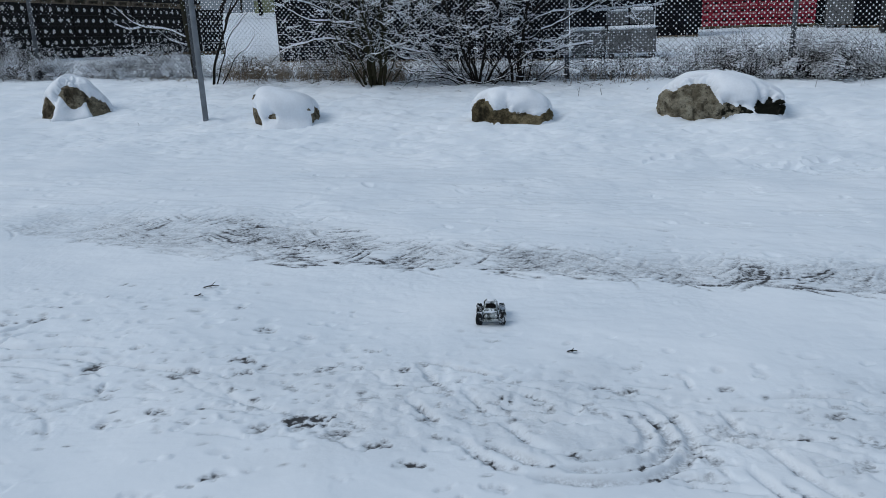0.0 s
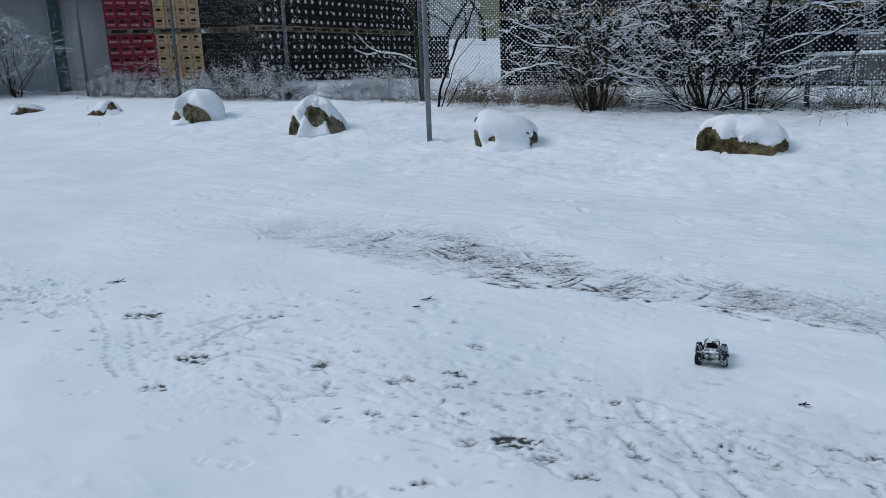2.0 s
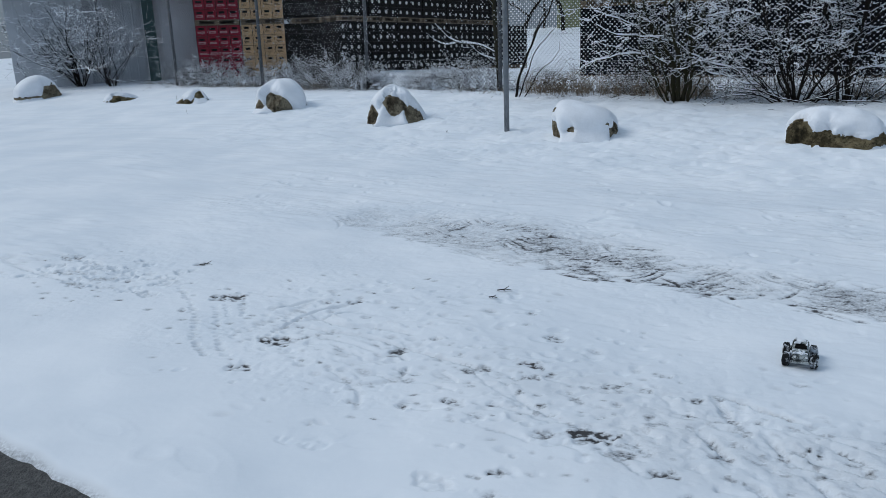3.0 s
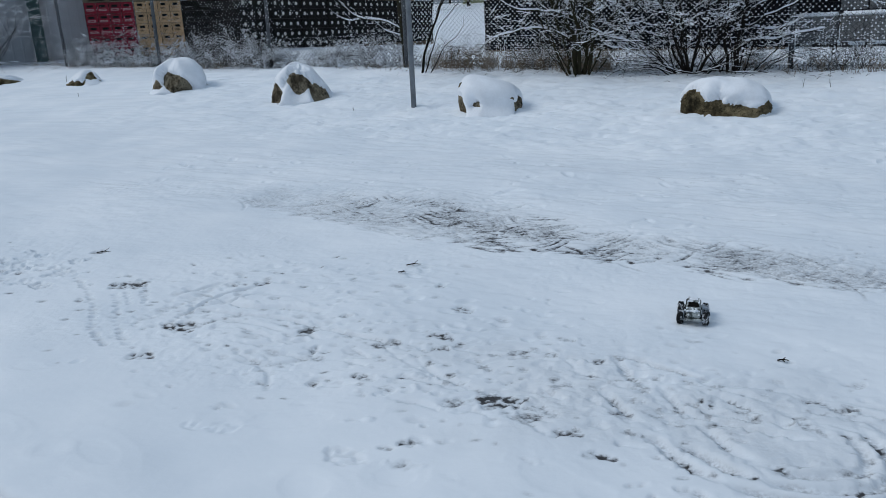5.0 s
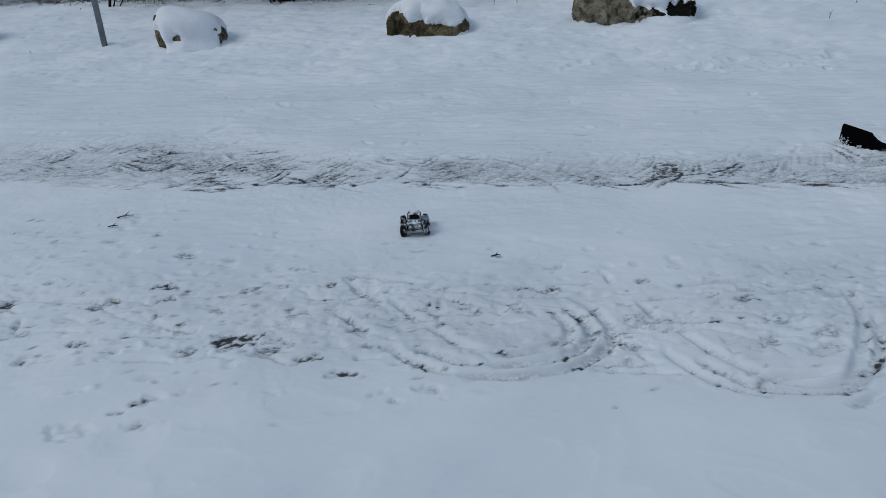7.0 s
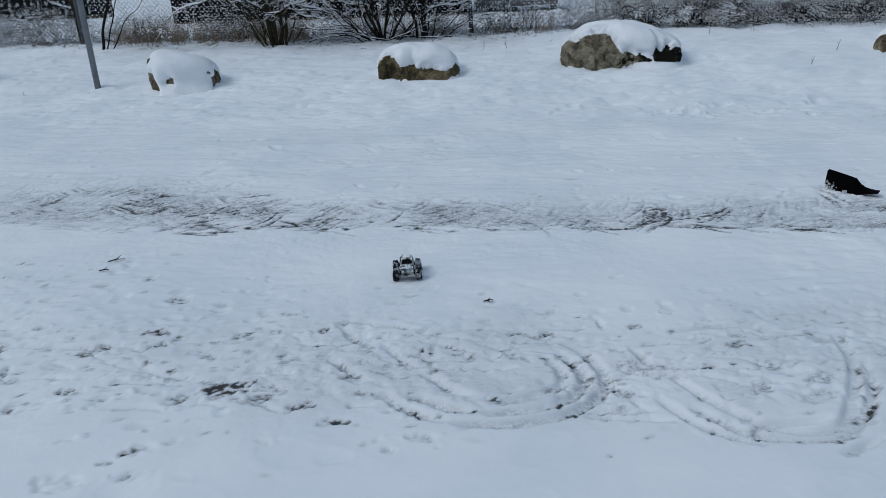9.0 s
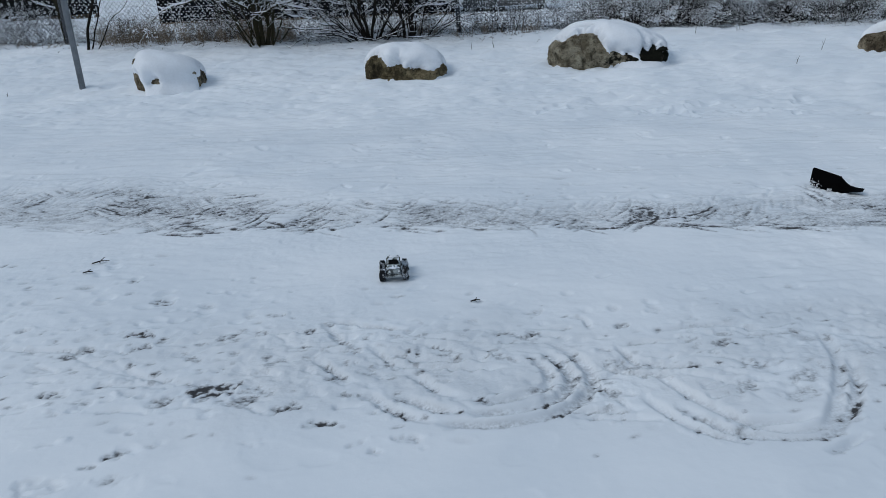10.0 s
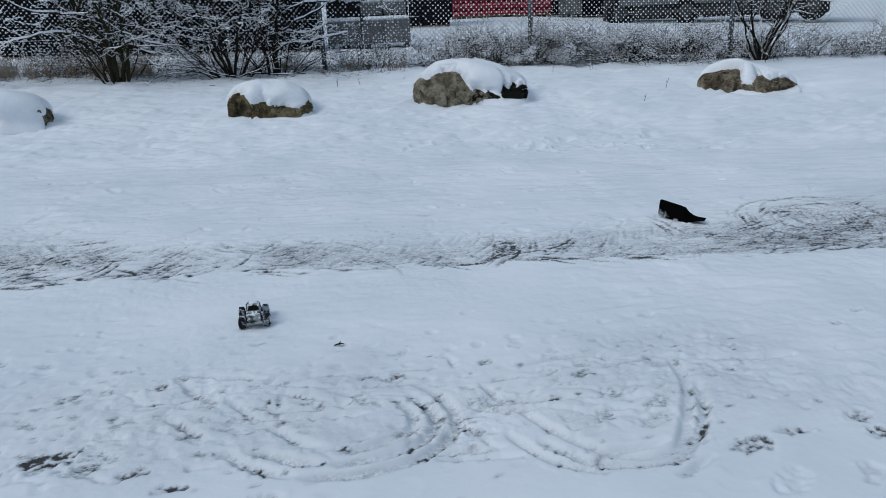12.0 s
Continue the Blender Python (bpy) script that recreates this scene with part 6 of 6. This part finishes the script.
# a low stone heap in front of the wood
# ---- loose things in the snow ----
def loft(bm, rings, mat=0):
    """Skin over rings of equally many places, closed at both ends."""
    rows = [[bm.verts.new(p) for p in ring] for ring in rings]
    n = len(rows[0])
    for a, b in zip(rows, rows[1:]):
        for k in range(n):
            f = bm.faces.new((a[k], a[(k + 1) % n], b[(k + 1) % n], b[k]))
            f.material_index = mat
    for row in (rows[0], rows[-1]):
        bm.faces.new(row).material_index = mat


def toy_car(x, y, turn):
    """A small remote-controlled off-road truck dusted with snow, its nose towards -y."""
    thing = tagged(empty("toy_car", x, y, on_snow(x, y), turn), "small remote-controlled off-road car with a camouflage shell dusted with snow", "toy car")
    thing.scale = (0.90, 0.90, 0.90)
    bm = bmesh.new()
    add_box(bm, 0, 0, 0.040, 0.052, 0.190, 0.012, bevel=0.004)
    for sy in (-1, 1):
        add_box(bm, 0, sy * 0.074, 0.040, 0.046, 0.030, 0.022, bevel=0.005)
    part("chassis", bm, DARK_STEEL, thing)
    for sy in (-1, 1):
        bm = bmesh.new()
        add_box(bm, 0, sy * 0.110, 0.036, 0.092, 0.012, 0.014, bevel=0.004)
        for sx in (-1, 1):
            add_tube(bm, (sx * 0.020, sy * 0.088, 0.038), (sx * 0.030, sy * 0.110, 0.037), 0.004, 0.004, 6)
        part("bumper", bm, CAR_SHELL, thing, "snow-crusted bumper bar")
    bm = bmesh.new()
    rings = []
    for v, half, low, high, roof in ((-0.104, 0.030, 0.044, 0.058, 0.026), (-0.098, 0.036, 0.042, 0.066, 0.030), (-0.060, 0.038, 0.042, 0.076, 0.033), (-0.042, 0.039, 0.042, 0.080, 0.034), (-0.018, 0.040, 0.042, 0.106, 0.030),
                                     (0.000, 0.040, 0.042, 0.111, 0.030), (0.030, 0.040, 0.042, 0.110, 0.031), (0.050, 0.040, 0.042, 0.088, 0.034), (0.085, 0.037, 0.046, 0.082, 0.033), (0.100, 0.031, 0.050, 0.074, 0.028)):
        mid = low + (high - low) * 0.5
        rings.append([(-half * 0.92, v, low), (-half, v, mid), (-roof * 1.08, v, high - 0.006), (-roof * 0.85, v, high), (roof * 0.85, v, high), (roof * 1.08, v, high - 0.006), (half, v, mid), (half * 0.92, v, low)])
    loft(bm, rings)
    body = part("body", bm, CAR_SHELL, thing, "dark camouflage body shell crusted with snow", smooth=False)
    for name, places in (("windscreen", ((-0.030, -0.0405, 0.0835), (0.030, -0.0405, 0.0835), (0.024, -0.0215, 0.1025), (-0.024, -0.0215, 0.1025))),
                         ("rear_window", ((0.028, 0.0485, 0.0925), (-0.028, 0.0485, 0.0925), (-0.025, 0.0335, 0.1065), (0.025, 0.0335, 0.1065)))):
        bm = bmesh.new()
        n = Vector((0, -0.7 if name == "windscreen" else 0.7, 0.7)) * 0.0022
        loft(bm, [[Vector(p) for p in places], [Vector(p) + n for p in places]])
        part(name, bm, NEAR_BLACK, body, "dark window")
    for sx in (-1, 1):
        bm = bmesh.new()
        add_box(bm, sx * 0.0365, 0.008, 0.092, 0.004, 0.040, 0.016, bevel=0.0015)
        part("side_window", bm, NEAR_BLACK, body, "dark window")
        bm = bmesh.new()
        add_tube(bm, (sx * 0.026, -0.101, 0.061), (sx * 0.026, -0.1055, 0.061), 0.0055, 0.005, 10)
        part("headlight", bm, CAR_WHITE, body)
        for sy in (-1, 1):
            bm = bmesh.new()
            add_tube(bm, (sx * 0.028, sy * 0.060, 0.070), (sx * 0.046, sy * 0.064, 0.034), 0.0042, 0.0042, 8)
            part("shock_absorber", bm, DARK_STEEL, thing)
    # snow thrown up on to the shell
    bm = bmesh.new()
    dice = random.Random(12)
    for cx, cy, cz, wx, wy, wz in ((0, 0.010, 0.1105, 0.046, 0.036, 0.006), (-0.004, -0.074, 0.0725, 0.060, 0.022, 0.006), (0.002, 0.076, 0.084, 0.058, 0.026, 0.006)):
        got = bmesh.ops.create_icosphere(bm, subdivisions=3, radius=0.5)["verts"]
        for q in got:
            c = q.co
            bump = 1 + 0.35 * noise.noise(c * 6 + Vector((cx * 90, cy * 90, 0)))
            q.co = Vector((cx + c.x * wx * bump, cy + c.y * wy * bump, cz + c.z * wz * 1.6 * bump))
    for k in range(46):
        px, py = dice.uniform(-0.034, 0.034), dice.uniform(-0.10, 0.10)
        pz = 0.078 if abs(py) > 0.045 else (0.110 if abs(px) < 0.030 else 0.085)
        add_box(bm, px, py, pz, dice.uniform(0.004, 0.010), dice.uniform(0.004, 0.010), 0.006, turn=Matrix.Rotation(dice.uniform(0, 3), 4, "Z"))
    part("snow", bm, SNOW, thing, "crust of snow on roof and bonnet", smooth=False)
    for sy in (-0.070, 0.070):
        bm = bmesh.new()
        add_tube(bm, (-0.06, sy, 0.034), (0.06, sy, 0.034), 0.006, 0.006, 8)
        part("axle", bm, DARK_STEEL, thing)
    for sx in (-1, 1):
        for sy in (-0.070, 0.070):
            steer = Matrix.Translation((sx * 0.064, sy, 0.0)) @ Matrix.Rotation(radians(-14) if sy < 0 else 0.0, 4, "Z") @ Matrix.Translation((-sx * 0.064, -sy, 0.0))
            bm = bmesh.new()
            prof = ((0.046, 0.019), (0.048, 0.028), (0.053, 0.0325), (0.075, 0.0325), (0.080, 0.028), (0.082, 0.019))
            rings = [[(sx * u, sy + r * math.cos(2 * math.pi * k / 24), 0.0335 + r * math.sin(2 * math.pi * k / 24)) for k in range(24)] for u, r in prof]
            loft(bm, rings)
            for row, shift in ((0.057, 0.0), (0.071, 0.5)):
                for k in range(16):
                    a = 2 * math.pi * (k + shift) / 16
                    add_box(bm, sx * row, sy + 0.0335 * math.cos(a), 0.0335 + 0.0335 * math.sin(a), 0.012, 0.0045, 0.007, turn=Matrix.Rotation(a, 4, "X"))
            bmesh.ops.transform(bm, matrix=steer, verts=bm.verts[:])
            tyre = part("wheel", bm, SNOWY_RUBBER, thing)
            bm = bmesh.new()
            add_tube(bm, (sx * 0.078, sy, 0.0335), (sx * 0.0835, sy, 0.0335), 0.0195, 0.017, 18)
            add_tube(bm, (sx * 0.083, sy, 0.0335), (sx * 0.087, sy, 0.0335), 0.005, 0.004, 8)
            bmesh.ops.transform(bm, matrix=steer, verts=bm.verts[:])
            part("rim", bm, CAR_WHITE, tyre, "pale rim packed with snow")
    return thing


toy_car(0.255, 3.58, -3.0)


def scoop(x, y, turn):
    """A black plastic scoop lying on its side in the scraped snow, its neck dug into the snow."""
    thing = tagged(empty("plastic_scoop", x, y, on_snow(x, y) - 0.022, turn), "black plastic shovel scoop lying on its edge in the worn snow", "scoop")
    profile = ((-0.150, 0.050, 0.142), (-0.140, 0.040, 0.140), (-0.08, 0.012, 0.122), (-0.03, 0.000, 0.112), (0.000, 0.0, 0.106), (0.016, 0.0, 0.104), (0.030, 0.004, 0.086), (0.050, 0.010, 0.066), (0.075, 0.018, 0.050), (0.105, 0.026, 0.042), (0.130, 0.030, 0.040), (0.158, 0.034, 0.038))
    verts, faces = [], []
    for x_, lo, hi in profile:
        for y_ in (-0.012, 0.012):
            bulge = 0.030 * math.sin(math.pi * min(1, max(0, (x_ + 0.17) / 0.28)))
            for f in (0.0, 0.33, 0.66, 1.0):
                z = lo + (hi - lo) * f
                verts.append((x_, y_ - bulge * math.sin(math.pi * f) + 0.05 * (f - 0.3), z))
    for k in range(len(profile) - 1):
        a, b = k * 8, (k + 1) * 8
        ring = (0, 1, 2, 3, 7, 6, 5, 4)
        for q in range(8):
            faces.append((a + ring[q], a + ring[(q + 1) % 8], b + ring[(q + 1) % 8], b + ring[q]))
    n = (len(profile) - 1) * 8
    faces += [(0, 4, 5, 1), (1, 5, 6, 2), (2, 6, 7, 3), (n + 1, n + 5, n + 4, n), (n + 2, n + 6, n + 5, n + 1), (n + 3, n + 7, n + 6, n + 2)]
    blade = mesh_object("blade", verts, faces, BLACK_GLOSS, thing)
    bm = bmesh.new()
    add_tube(bm, (-0.150, 0.036, 0.142), (0.0, 0.036, 0.104), 0.007, 0.007, 8)
    add_tube(bm, (-0.150, 0.034, 0.142), (-0.150, -0.01, 0.055), 0.007, 0.007, 8)
    part("rim", bm, BLACK_GLOSS, thing)
    bm = bmesh.new()
    for k in range(7):
        add_box(bm, -0.040 + k * 0.004, -0.046, 0.030, 0.0018 if k % 2 else 0.0026, 0.003, 0.018, turn=Matrix.Rotation(0.15, 4, "Y"))
    part("sticker", bm, CAR_WHITE, thing, "small white barcode sticker")
    bm = bmesh.new()
    for k in range(60):
        px = -0.150 + abs(rng.gauss(0, 0.035))
        pz = 0.045 - 0.4 * (px + 0.15) + abs(rng.gauss(0, 0.022))
        add_box(bm, px, -0.020 - 0.030 * math.sin(math.pi * (px + 0.17) / 0.28), pz, rng.uniform(0.002, 0.005), 0.008, rng.uniform(0.002, 0.006))
    part("snow", bm, SNOW, thing, "crumbs of snow stuck to the blade")
    return thing


scoop(3.18, 4.27, -48.0)


def stick(x, y, turn, size, label):
    """A small forked dead twig on the snow."""
    thing = tagged(empty("twig", x, y, on_snow(x, y) + 0.006, turn), label, "twig", "twigs on the snow")
    w = Wood()
    w.tube([Vector((-0.5, 0, 0)) * size, Vector((0.0, 0.03, 0.08)) * size, Vector((0.5, 0.0, 0.03)) * size], [0.004, 0.0035, 0.002])
    w.tube([Vector((0.0, 0.03, 0.08)) * size, Vector((0.25, 0.28, 0.22)) * size], [0.003, 0.0015])
    w.tube([Vector((-0.1, 0.0, 0.05)) * size, Vector((0.05, -0.35, 0.05)) * size], [0.003, 0.0015])
    mesh_object("wood", w.v, w.f, BARK, thing)


for x, y, turn, size in ((-1.33, 4.14, 10, 0.09), (-1.36, 4.00, 0, 0.05), (0.60, 3.19, 5, 0.045), (-3.52, 4.12, 5, 0.11)):
    stick(x, y, turn, size, "small dark forked twig lying on the snow")


def weed(x, y, tall, lean):
    thing = tagged(empty("weed_stalk", x, y, on_snow(x, y) - 0.01), "lone dry weed stalk standing in the snow", "weed", "weed stalks")
    w = Wood()
    w.tube([Vector((0, 0, 0)), Vector((lean * 0.4, 0, tall * 0.5)), Vector((lean, 0, tall))], [0.004, 0.003, 0.0015])
    w.tube([Vector((lean * 0.4, 0, tall * 0.5)), Vector((lean * 0.4 - 0.02, 0, tall * 0.8))], [0.002, 0.001])
    mesh_object("stalk", w.v, w.f, TWIG, thing)


for x, y, tall, lean in ((5.42, 8.27, 0.10, 0.03), (6.05, 8.75, 0.14, 0.04), (-3.9, 9.9, 0.06, 0.01), (-5.3, 10.4, 0.05, 0.0), (-9.9, 11.7, 0.10, 0.0), (1.95, 10.4, 0.14, 0.02), (2.25, 10.3, 0.10, -0.02), (5.1, 10.2, 0.12, 0.02), (7.6, 8.2, 0.06, 0.03), (-11.4, 13.2, 0.16, 0.03), (-11.0, 13.2, 0.14, -0.04)):
    weed(x, y, tall, lean)
